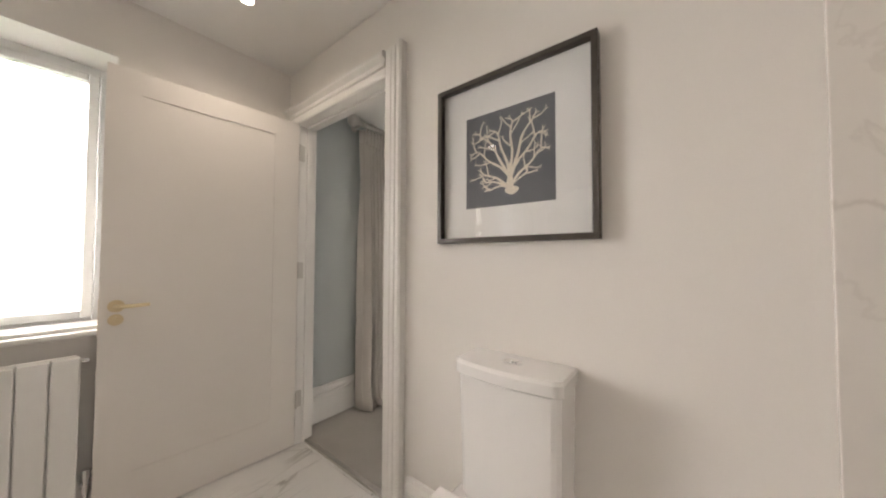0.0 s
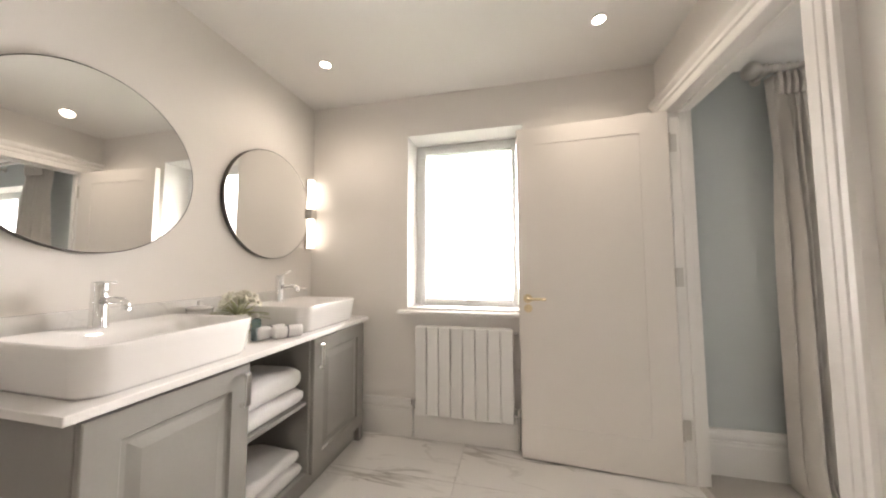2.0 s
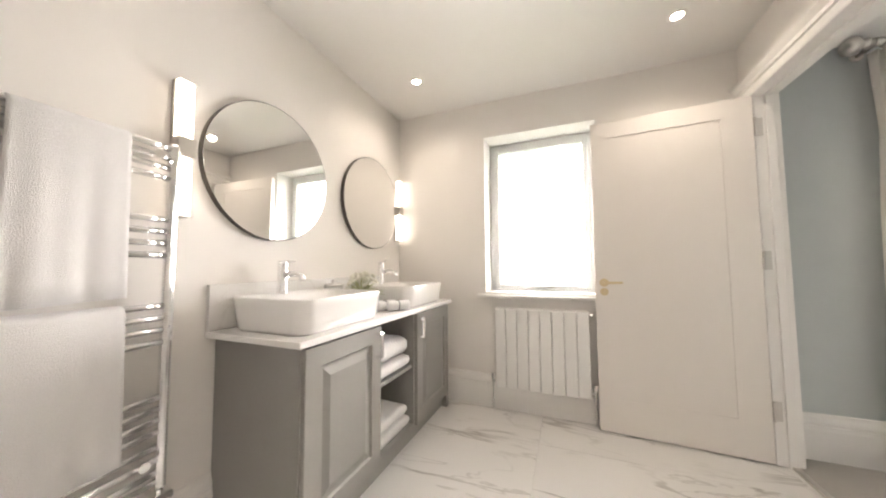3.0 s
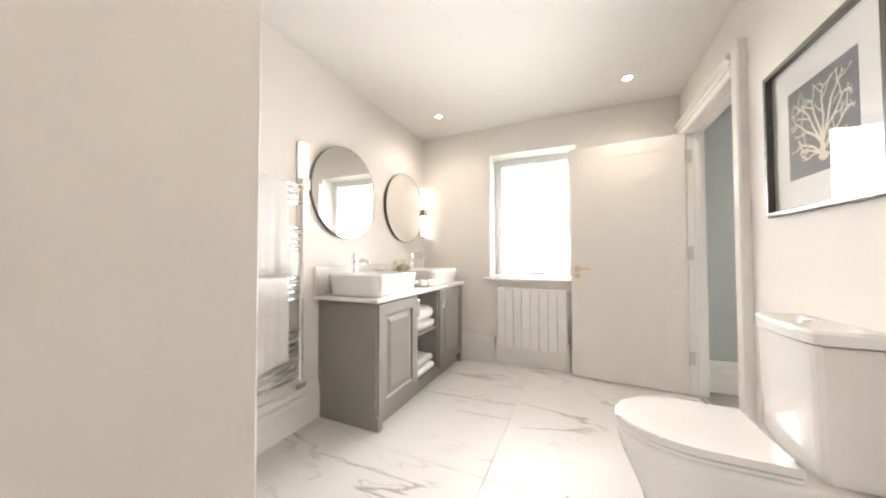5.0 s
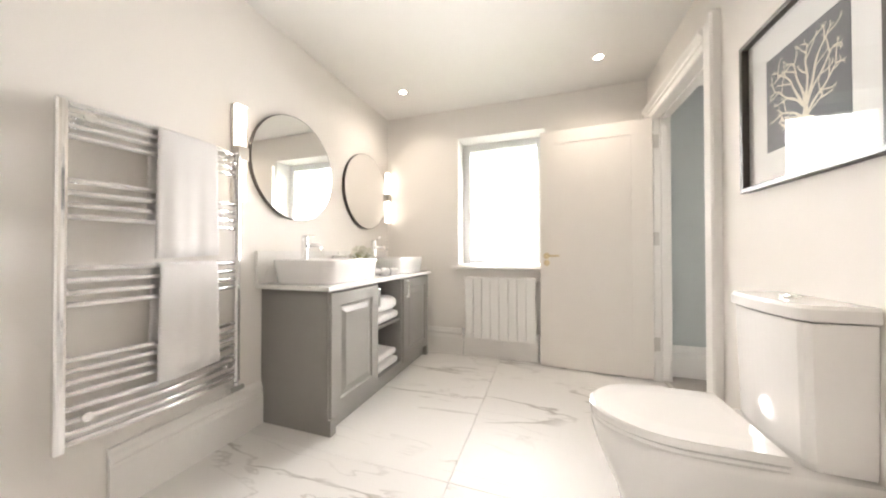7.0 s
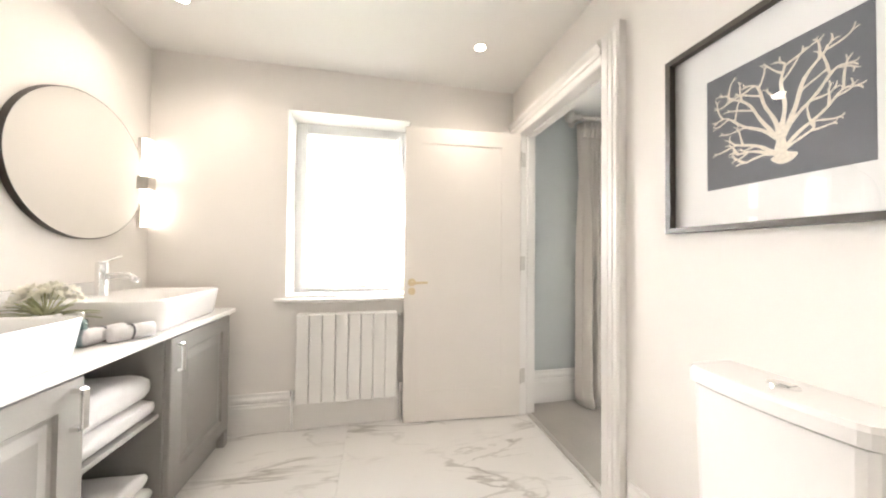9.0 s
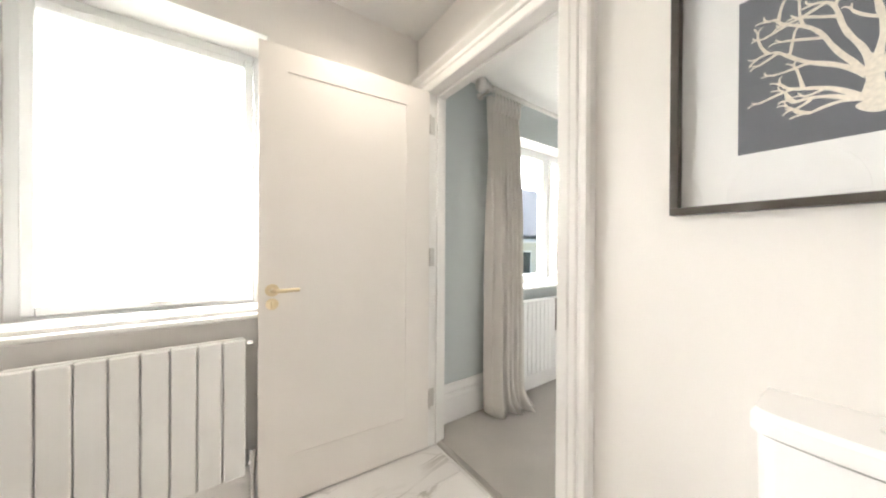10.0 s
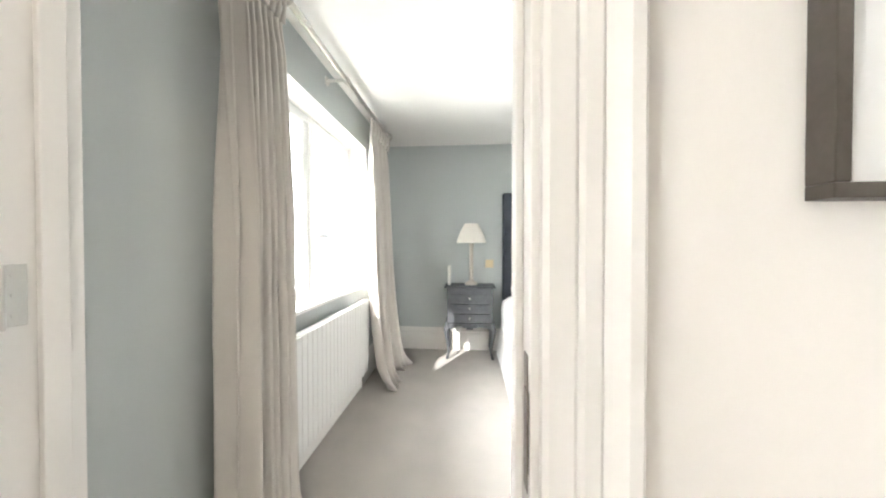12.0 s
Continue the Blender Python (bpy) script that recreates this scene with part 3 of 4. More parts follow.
def downlight(x, y):
    t = thing("downlight", x, y, CEIL, "lit recessed ceiling downlight with a white bezel", "downlight", group="ceiling downlights")
    part("bezel", lathe([(0.028, -0.001), (0.043, -0.001), (0.044, -0.004), (0.040, -0.007), (0.030, -0.006), (0.027, -0.003)], 36, hollow=True), GLOSS_WHITE, t, smooth=True)
    part("lens", lathe([(0.0, -0.0025), (0.027, -0.0025), (0.027, -0.0012), (0.0, -0.0012)], 30), LIGHT_DOWN, t, "glowing warm lens")
    lamp = new("downlight_beam", bpy.data.lights.new("downlight_beam", "SPOT"))
    lamp.data.energy, lamp.data.color, lamp.data.spot_size, lamp.data.spot_blend, lamp.data.shadow_soft_size = 13.5, (1.0, 0.88, 0.73), radians(150), 1.0, 0.04
    lamp.matrix_world = look((x, y, CEIL - 0.012), (x, y + 0.0001, 0))
    return t


# The third, over the bath, is an unseen fill added to brighten the partition.
for x, y in ((-1.412, -0.972), (-1.427, 0.534), (1.02, 0.32)):
    downlight(x, y)


def wc():
    """Close-coupled pan with a closed D-shaped seat; the back stands at the wall, the front points to -y."""
    xc = -0.268
    t = thing("toilet", xc, NY - 0.002, 0, "white close-coupled ceramic toilet with closed soft-close lid", "toilet")
    def dee(w, y_back, y_tip, z, sq=1.0, n=18, straight=0.45):
        """A D outline: straight sides from the back, then a half oval to the tip."""
        ys = y_back + (y_tip - y_back) * straight
        pts = [(-w / 2, y_back, z)]
        for k in range(n + 1):
            a = math.pi * k / n
            pts.append((-w / 2 * math.cos(a), ys + (y_tip - ys) * math.sin(a) ** sq, z))
        pts.append((w / 2, y_back, z))
        return pts
    part("pan", loft([dee(0.23, -0.02, -0.50, 0.0), dee(0.24, -0.02, -0.51, 0.03), dee(0.27, -0.01, -0.54, 0.16), dee(0.345, -0.005, -0.60, 0.30), dee(0.37, -0.003, -0.618, 0.37), dee(0.374, -0.003, -0.62, 0.392), dee(0.36, -0.003, -0.61, 0.398)]), CERAMIC, t, smooth=True)
    part("seat", loft([dee(0.360, -0.185, -0.612, 0.399), dee(0.368, -0.183, -0.620, 0.403), dee(0.368, -0.183, -0.620, 0.412), dee(0.374, -0.185, -0.616, 0.415)]), CERAMIC, t)
    part("lid", loft([dee(0.364, -0.182, -0.618, 0.416), dee(0.372, -0.180, -0.624, 0.419), dee(0.372, -0.180, -0.624, 0.438), dee(0.374, -0.186, -0.614, 0.444), dee(0.25, -0.22, -0.54, 0.4465)]), CERAMIC, t, "closed white lid")
    def tank(w, side, d, z):
        """Straight short sides and a bowed front."""
        return [(-w / 2, 0, z), (-w / 2, -side + 0.012, z), (-w / 2 + 0.01, -side, z)] + [(-w / 2 + w * k / 14, -side - (d - side) * math.sin(math.pi * k / 14) ** 0.8, z) for k in range(1, 14)] + [(w / 2 - 0.01, -side, z), (w / 2, -side + 0.012, z), (w / 2, 0, z)]
    part("cistern", loft([tank(0.300, 0.122, 0.14, 0.399), tank(0.305, 0.127, 0.145, 0.42), tank(0.318, 0.136, 0.155, 0.782)]), CERAMIC, t)
    lid = part("cistern_lid", loft([tank(0.320, 0.137, 0.156, 0.785), tank(0.334, 0.144, 0.165, 0.789), tank(0.334, 0.144, 0.165, 0.818), tank(0.324, 0.138, 0.158, 0.828)]), CERAMIC, t)
    btn = part("flush_plate", lathe([(0, 0.828), (0.024, 0.828), (0.024, 0.833), (0.021, 0.835), (0, 0.835)], 32, at=(0, -0.075, 0), squash=(1.25, 0.9)), CHROME, lid, "oval chrome dual-flush button")
    part("button", box(-0.001, 0.018, -0.088, -0.062, 0.835, 0.8375, 0.001), CHROME, btn)
    for s in (-1, 1):
        part("seat_hinge", tube([(s * 0.08, -0.172, 0.418), (s * 0.12, -0.172, 0.418)], 0.012, 14), CHROME, t)


wc()


def bathtub():
    x0, x1, y0, y1, h = 0.415, 2.06, 0.168, NY - 0.013, 0.55
    w, d = x1 - x0, y1 - y0
    t = thing("bathtub", (x0 + x1) / 2, (y0 + y1) / 2, 0, "glossy white built-in bath with a flat rim", "bathtub")
    part("panel", box(-w / 2 + 0.02, w / 2 - 0.02, -d / 2 + 0.02, d / 2 - 0.02, 0.0, h - 0.05, 0.004), ACRYLIC, t)
    secs = [ring_at(rounded(w - 0.01, d - 0.01, 0.02), h - 0.05), ring_at(rounded(w, d, 0.022), h - 0.045), ring_at(rounded(w, d, 0.022), h - 0.006), ring_at(rounded(w - 0.012, d - 0.012, 0.02), h),
            ring_at(rounded(w - 0.30, d - 0.14, 0.10), h), ring_at(rounded(w - 0.32, d - 0.16, 0.10), h - 0.02), ring_at(rounded(w - 0.44, d - 0.22, 0.12), 0.12), ring_at(rounded(w - 0.56, d - 0.30, 0.09), 0.10)]
    part("tub", loft(secs, cap_first=True), ACRYLIC, t, smooth=False)
    part("overflow", tube([(-w / 2 + 0.166, 0, h - 0.10), (-w / 2 + 0.184, 0, h - 0.104)], 0.03, 24), CHROME, t, "round chrome overflow")


bathtub()
tagged(link("shower_tray", loft([ring_at(rounded(1.7, 1.2, 0.05), 0.0, 1.105, -0.77), ring_at(rounded(1.7, 1.2, 0.05), 0.042, 1.105, -0.77), ring_at(rounded(1.69, 1.19, 0.045), 0.05, 1.105, -0.77), ring_at(rounded(1.6, 1.1, 0.04), 0.05, 1.105, -0.77), ring_at(rounded(1.56, 1.06, 0.04), 0.034, 1.105, -0.77)]), ACRYLIC), "low white shower tray on the tiled floor", "shower tray")


def coral_picture():
    x0, x1, z0, z1, d = -0.597, -0.035, 1.196, 1.777, 0.034
    t = thing("picture_frame", (x0 + x1) / 2, NY, (z0 + z1) / 2, "dark-framed coral print in a wide white mount behind glass", "picture")
    w, h, f = (x1 - x0) / 2, (z1 - z0) / 2, 0.018
    for q in ((-w, w, -h, -h + f), (-w, w, h - f, h), (-w, -w + f, -h + f, h - f), (w - f, w, -h + f, h - f)):
        part("frame_side", box(q[0], q[1], -d, -0.002, q[2], q[3], 0.0015), DARK_FRAME, t)
    part("mount", box(-w + f, w - f, -0.010, -0.004, -h + f, h - f), MOUNT, t, "wide white mount")
    px0, px1, pz0, pz1 = -0.478 - (x0 + x1) / 2, -0.157 - (x0 + x1) / 2, 1.319 - 1.4865, 1.648 - 1.4865
    pr = part("print", box(px0, px1, -0.0105, -0.0095, pz0, pz1), PRINT, t, "slate blue printed sheet")
    # branching coral: wavering limbs fan out from a small foot and carry forked twigs
    rng = random.Random(23)
    bm = bmesh.new()
    pw, ph = px1 - px0, pz1 - pz0
    foot_at = Vector((0.535, 0.175))

    def ribbon(points, w0, w1):
        y = -0.0108 - rng.uniform(0, 0.0004)
        left, right = [], []
        for k, p in enumerate(points):
            d = (points[min(k + 1, len(points) - 1)] - points[max(k - 1, 0)]).normalized()
            w = (w0 + (w1 - w0) * k / (len(points) - 1)) / 2 * rng.uniform(0.82, 1.2)
            for side, edge in ((1, left), (-1, right)):
                q = p + Vector((-d.y, d.x)) * w * side
                edge.append(bm.verts.new((px0 + q.x * pw, y, pz0 + q.y * ph)))
        for k in range(len(points) - 1):
            bm.faces.new((left[k], right[k], right[k + 1], left[k + 1]))
        tip = points[-1]
        bm.faces.new([bm.verts.new((px0 + (tip.x + 0.55 * w1 * math.cos(q)) * pw, y - 0.00005, pz0 + (tip.y + 0.55 * w1 * math.sin(q)) * ph)) for q in (2 * math.pi * k / 8 for k in range(8))])

    def limb(start, way, tip, w0, w1, n, sway):
        """A curve that leaves start along way and ends at tip, with a slow waver."""
        span = (tip - start).length
        a, b, c, e = start, start + way * span * 0.45, tip + (start + way * span - tip) * 0.30, tip
        phase, out = rng.uniform(0, 6.3), []
        for k in range(n + 1):
            u = k / n
            p = a * (1 - u) ** 3 + b * 3 * u * (1 - u) ** 2 + c * 3 * u * u * (1 - u) + e * u ** 3
            side = Vector((-(e - a).y, (e - a).x)).normalized()
            out.append(p + side * sway * math.sin(phase + 9.0 * u * span / 0.5) * min(1, 3 * u, 3 * (1 - u) + 0.3))
        ribbon(out, w0, w1)
        return out

    def fork(p, d, length, w):
        for turn, k in ((0.42, 1.0), (-0.5, 0.8)):
            v = Matrix.Rotation(turn * rng.uniform(0.7, 1.2), 2) @ d
            limb(p, d, p + v * length * k * rng.uniform(0.8, 1.15), w, w * 0.62, 4, 0.004)

    for u, v, lean, wide in ((0.15, 0.80, -0.50, 0.036), (0.10, 0.60, -0.9, 0.032), (0.33, 0.80, -0.15, 0.036), (0.55, 0.86, 0.10, 0.042), (0.80, 0.84, 0.30, 0.044), (0.88, 0.66, 0.55, 0.036), (0.90, 0.50, 0.8, 0.032), (0.72, 0.33, 1.2, 0.024), (0.20, 0.38, -1.2, 0.034), (0.24, 0.27, -1.5, 0.030), (0.30, 0.18, -1.7, 0.024)):
        tip, way = Vector((u, v)), Vector((math.sin(lean * 0.8), math.cos(lean * 0.8)))
        root = foot_at + Vector(((u - 0.5) * 0.06, 0.13)) if v > 0.55 else foot_at
        pts = limb(root, way, tip, wide * 0.82, 0.013, 16, 0.015)
        fork(tip, (pts[-1] - pts[-3]).normalized(), 0.065, 0.013)
        long = (tip - foot_at).length
        side = rng.choice((-1, 1))
        for k in (6, 9, 11, 13):
            if long < 0.3 and k < 10 or rng.random() < 0.15:
                continue
            d = (pts[k + 1] - pts[k - 1]).normalized()
            side = -side
            out = Matrix.Rotation(side * rng.uniform(0.65, 1.0), 2) @ d
            end = pts[k] + out * rng.uniform(0.09, 0.16) * (0.6 + long)
            end = Vector((min(0.90, max(0.09, end.x)), min(0.88, max(0.13, end.y))))
            tw = limb(pts[k], out, end + Vector((0, 0.015)), 0.017, 0.0105, 7, 0.006)
            fork(tw[-1], (tw[-1] - tw[-3]).normalized(), 0.045, 0.0105)
    limb(foot_at, Vector((0, 1)), foot_at + Vector((-0.01, 0.22)), 0.075, 0.045, 6, 0.004)
    n = 20
    bm.faces.new([bm.verts.new((px0 + (foot_at.x + 0.02 + 0.078 * math.cos(a) * (1 + 0.12 * math.sin(3 * a))) * pw, -0.0114, pz0 + (foot_at.y - 0.03 + 0.042 * math.sin(a) * (1 + 0.10 * math.cos(4 * a))) * ph)) for a in (2 * math.pi * k / n for k in range(n))])
    part("coral_drawing", bm, CORAL, pr, "cream branching coral")
    gl = part("picture_glass", box(-w + f, w - f, -0.016, -0.0135, -h + f, h - f), CLEAR, t)
    gl.visible_shadow = False


coral_picture()


def towel_rail():
    x0, x1, yb = -0.19, 0.40, SY + 0.078
    t = thing("towel_rail", (x0 + x1) / 2, SY, 0, "polished chrome ladder towel rail with curved bars on the wall", "towel rail")
    w = (x1 - x0) / 2
    for s in (-1, 1):
        part("upright", box(s * w - 0.016, s * w + 0.016, 0.052, 0.082, 0.315, 1.475, 0.012, 3), CHROME, t)
        for z in (0.42, 1.42):
            b = part("wall_bracket", tube([(s * (w - 0.055), 0.0, z), (s * (w - 0.055), 0.09, z)], 0.010, 14), CHROME, t)
            part("bracket_cap", tube([(s * (w - 0.055), 0.088, z), (s * (w - 0.055), 0.100, z)], 0.015, 16), CHROME, b)
    zs = [1.455, 1.42, 1.385, 1.350, 1.205, 1.165, 1.125, 1.085, 0.915, 0.875, 0.835, 0.795, 0.615, 0.578, 0.541, 0.504, 0.455, 0.415, 0.375, 0.345]
    for z in zs:
        pts = [(-w + 2 * w * k / 8, 0.066 + 0.032 * math.sin(math.pi * k / 8), z) for k in range(9)]
        part("bar", tube(pts, 0.011, 12), CHROME, t, smooth=True)
    v = part("valve", tube([(-w, 0.066, 0.315), (-w, 0.066, 0.275)], 0.012, 14), CHROME, t, "chrome valve")
    part("valve_knob", tube([(-w - 0.03, 0.075, 0.285), (-w + 0.045, 0.075, 0.285)], [0.014, 0.018], 16), CHROME, v)
    part("valve_tail", tube([(-w, 0.066, 0.285), (-w, -0.0, 0.285)], 0.009, 12), CHROME, v)


towel_rail()


def hung_towel(name, x0, x1, z_top, z_front, z_back, y_bar, label, seed):
    """A towel folded over a bar: front fall, roll over the bar, short back fall."""
    rng = random.Random(seed)
    bm = bmesh.new()
    prof = []
    for k in range(9):
        prof.append((0.029, z_front + (z_top - z_front) * k / 8))
    for k in range(1, 6):
        a = math.pi * k / 6
        prof.append((0.029 * math.cos(a), z_top + 0.018 * math.sin(a)))
    for k in range(4):
        prof.append((-0.029, z_top + (z_back - z_top) * k / 3))
    n = 22
    ph = rng.uniform(0, 6)
    grid = []
    for i in range(n + 1):
        u = i / n
        col = []
        for j, (o, z) in enumerate(prof):
            drop = max(0.0, (z_top - z) / (z_top - z_front))
            wob = 0.006 * drop * math.sin(9 * u + ph) + 0.003 * drop * math.sin(23 * u + 2 * ph)
            arch = 0.032 * math.sin(math.pi * (x0 + (x1 - x0) * u + 0.19) / 0.59)
            xx = x0 + (x1 - x0) * u + 0.012 * drop * (u - 0.5)
            col.append(bm.verts.new((xx, y_bar + arch + o + (wob if o > 0 else 0), z - (0.012 * u * drop if o > 0 else 0))))
        grid.append(col)
    for a, b in zip(grid, grid[1:]):
        for j in range(len(prof) - 1):
            bm.faces.new((a[j], a[j + 1], b[j + 1], b[j]))
    ob = link(name, bm, TOWEL, smooth=True)
    mod = ob.modifiers.new("thickness", "SOLIDIFY")
    mod.thickness, mod.offset = 0.012, 0
    return tagged(ob, label, "towel", "towels on the rail")


hung_towel("hanging_towel", -0.055, 0.170, 1.440, 0.955, 1.10, SY + 0.066, "white terry bath towel folded over the top of the chrome rail", 3)
hung_towel("hanging_towel", -0.062, 0.160, 0.905, 0.47, 0.60, SY + 0.066, "white terry towel folded over the middle bars of the rail", 8)


def folded_towel(name, x, y, z, w, d, h, label, seed):
    """A soft folded stack: rounded front fold, uneven top."""
    rng = random.Random(seed)
    secs = []
    n = 14
    for i in range(n + 1):
        u = i / n
        xx = x - w / 2 + w * u
        end = min(1.0, 6 * min(u, 1 - u) + 0.72)
        pts = []
        m = 20
        for k in range(m):
            a = 2 * math.pi * k / m
            c, s = math.cos(a), math.sin(a)
            yy = math.copysign(abs(c) ** 0.45, c) * d / 2 * (0.94 + 0.06 * end)
            zz = math.copysign(abs(s) ** 0.5, s) * h / 2 * end
            wave = 0.004 * math.sin(11 * u + seed) + 0.003 * math.sin(5 * a + seed) if s > 0 else 0.0
            pts.append((xx, y + yy, z + h / 2 + max(-h / 2, zz) + wave))
        secs.append(pts)
    ob = link(name, loft(secs), TOWEL, smooth=True)
    return tagged(ob, label, "towel", "folded towels in the vanity")


SHX = -1.058
ST = 0.450
folded_towel("folded_towel", SHX, VF - 0.165, ST, 0.345, 0.29, 0.072, "white towel folded in a stack on the vanity shelf", 1)
folded_towel("folded_towel", SHX + 0.005, VF - 0.17, ST + 0.072, 0.335, 0.28, 0.105, "thick white towel folded on top of another", 2)
folded_towel("folded_towel", SHX, VF - 0.165, 0.105, 0.345, 0.29, 0.062, "white towel folded at the bottom of the vanity", 4)
folded_towel("folded_towel", SHX + 0.004, VF - 0.172, 0.167, 0.335, 0.28, 0.068, "white towel folded on top of another", 5)


# ---- small things on the worktop ----
GREEN = material("grey-green leaf", (0.42, 0.43, 0.25), 0.6, vary=0.25, scale=40)
PETAL = material("cream flower petal", (0.86, 0.83, 0.74), 0.7, vary=0.06, scale=60)
SEA_GLASS = glass("blue-green bottle glass", 0.02, (0.45, 0.66, 0.70))
LABEL_WHITE = material("white bottle plastic", (0.78, 0.77, 0.74), 0.35, vary=0.02)
RIBBON = material("grey ribbon", (0.16, 0.16, 0.17), 0.6, vary=0.1)
PRESSED = material("pale pressed glass", (0.64, 0.63, 0.60), 0.14, vary=0.03, spec=0.6)
CHINA = material("white china", (0.80, 0.78, 0.75), 0.12, vary=0.01, coat=0.3)


def posy(x, y):
    t = thing("flower_vase", x, y, DECK, "small white flowers and grey-green leaves in a white pot", "flowers")
    part("pot", lathe([(0.0, 0.0), (0.030, 0.0), (0.034, 0.006), (0.038, 0.12), (0.035, 0.12), (0.031, 0.012), (0.0, 0.012)], 28), CHINA, t, smooth=True)
    rng = random.Random(5)
    for k in range(44):
        a, lift = rng.uniform(0, 6.283), rng.uniform(-0.3, 0.85)
        ln, wd = rng.uniform(0.075, 0.125), rng.uniform(0.008, 0.013)
        d = Vector((math.cos(a) * math.cos(lift), math.sin(a) * math.cos(lift), math.sin(lift)))
        side = d.cross(Vector((0, 0, 1))).normalized()
        base = Vector((0, 0, 0.105)) + d * 0.015
        droop = rng.uniform(0.01, 0.045)
        bm = bmesh.new()
        rows = []
        for i in range(5):
            u = i / 4
            c = base + d * ln * u + Vector((0, 0, -droop * u * u))
            w = wd * math.sin(math.pi * min(0.97, 0.12 + 0.85 * u))
            rows.append((bm.verts.new(c - side * w), bm.verts.new(c + Vector((0, 0, -0.003))), bm.verts.new(c + side * w)))
        for p, q in zip(rows, rows[1:]):
            bm.faces.new((p[0], p[1], q[1], q[0]))
            bm.faces.new((p[1], p[2], q[2], q[1]))
        part("leaf", bm, GREEN, t)
    for k in range(20):
        a, r = rng.uniform(0, 6.283), 0.075 * math.sqrt(rng.random())
        c = Vector((r * math.cos(a), r * math.sin(a), 0.205 - 7.0 * r * r + rng.uniform(-0.018, 0.014)))
        lean = Matrix.Rotation(r * 13.0, 3, Vector((-math.sin(a), math.cos(a), 0)))
        bm = bmesh.new()
        tube([(0, 0, 0.10), tuple(c * 0.6 + Vector((0, 0, 0.045))), tuple(c)], 0.0016, 5, bm=bm)
        part("stem", bm, GREEN, t)
        bm = bmesh.new()
        for tier, (n, up, ln) in enumerate(((6, 0.35, 0.030), (5, 1.1, 0.024))):
            for j in range(n):
                b = 2 * math.pi * j / n + a + tier
                d = lean @ Vector((math.cos(b), math.sin(b), up)).normalized()
                s = lean @ Vector((-math.sin(b), math.cos(b), 0))
                v = [bm.verts.new(c + p) for p in (d * 0.002, d * ln * 0.5 + s * 0.0085, d * ln * 0.86 + s * 0.006, d * ln + Vector((0, 0, 0.002)), d * ln * 0.86 - s * 0.006, d * ln * 0.5 - s * 0.0085)]
                bm.faces.new(v)
        bmesh.ops.create_icosphere(bm, subdivisions=1, radius=0.004, matrix=Matrix.Translation(c + lean @ Vector((0, 0, 0.005))))
        part("flower", bm, PETAL, t, "small cream flower")


posy(-1.035, -1.135)


def bottle(name, x, y, h, r, mat, label, cap_mat):
    t = thing(name, x, y, DECK, label, "bottle")
    part("bottle_body", lathe([(0.0, 0.0), (r - 0.003, 0.0), (r, 0.004), (r, h * 0.72), (r * 0.85, h * 0.79), (r * 0.45, h * 0.83), (r * 0.45, h * 0.86), (0.0, h * 0.86)], 28), mat, t, smooth=True)
    part("cap", lathe([(0.0, h * 0.86), (r * 0.55, h * 0.86), (r * 0.55, h), (r * 0.5, h + 0.002), (0.0, h + 0.002)], 20), cap_mat, t)
    return t


bottle("lotion_bottle", -1.052, -1.052, 0.118, 0.020, SEA_GLASS, "small blue-green glass bottle with a silver cap", BRUSHED)
bottle("soap_bottle", -0.985, -1.062, 0.112, 0.024, LABEL_WHITE, "small white plastic lotion bottle with a pale cap", LABEL_WHITE)


def soap_dish(x, y):
    t = thing("storage_jar", x, y, DECK, "low pale pressed-glass jar with a lid against the upstand", "jar")
    j = part("jar_body", lathe([(0.0, 0.0), (0.046, 0.0), (0.05, 0.006), (0.05, 0.14), (0.046, 0.14), (0.045, 0.01), (0.0, 0.008)], 32), PRESSED, t, smooth=True)
    part("filling", lathe([(0.0, 0.0), (0.041, 0.0), (0.042, 0.09), (0.03, 0.11), (0.0, 0.115)], 24, at=(0, 0, 0.0105)), TOWEL, j, "white cotton wool", True)
    part("lid", lathe([(0.0, 0.141), (0.051, 0.141), (0.052, 0.152), (0.03, 0.158), (0.008, 0.162), (0.012, 0.178), (0.0, 0.184)], 32), CHINA, t, smooth=True)


soap_dish(-0.982, -1.295)


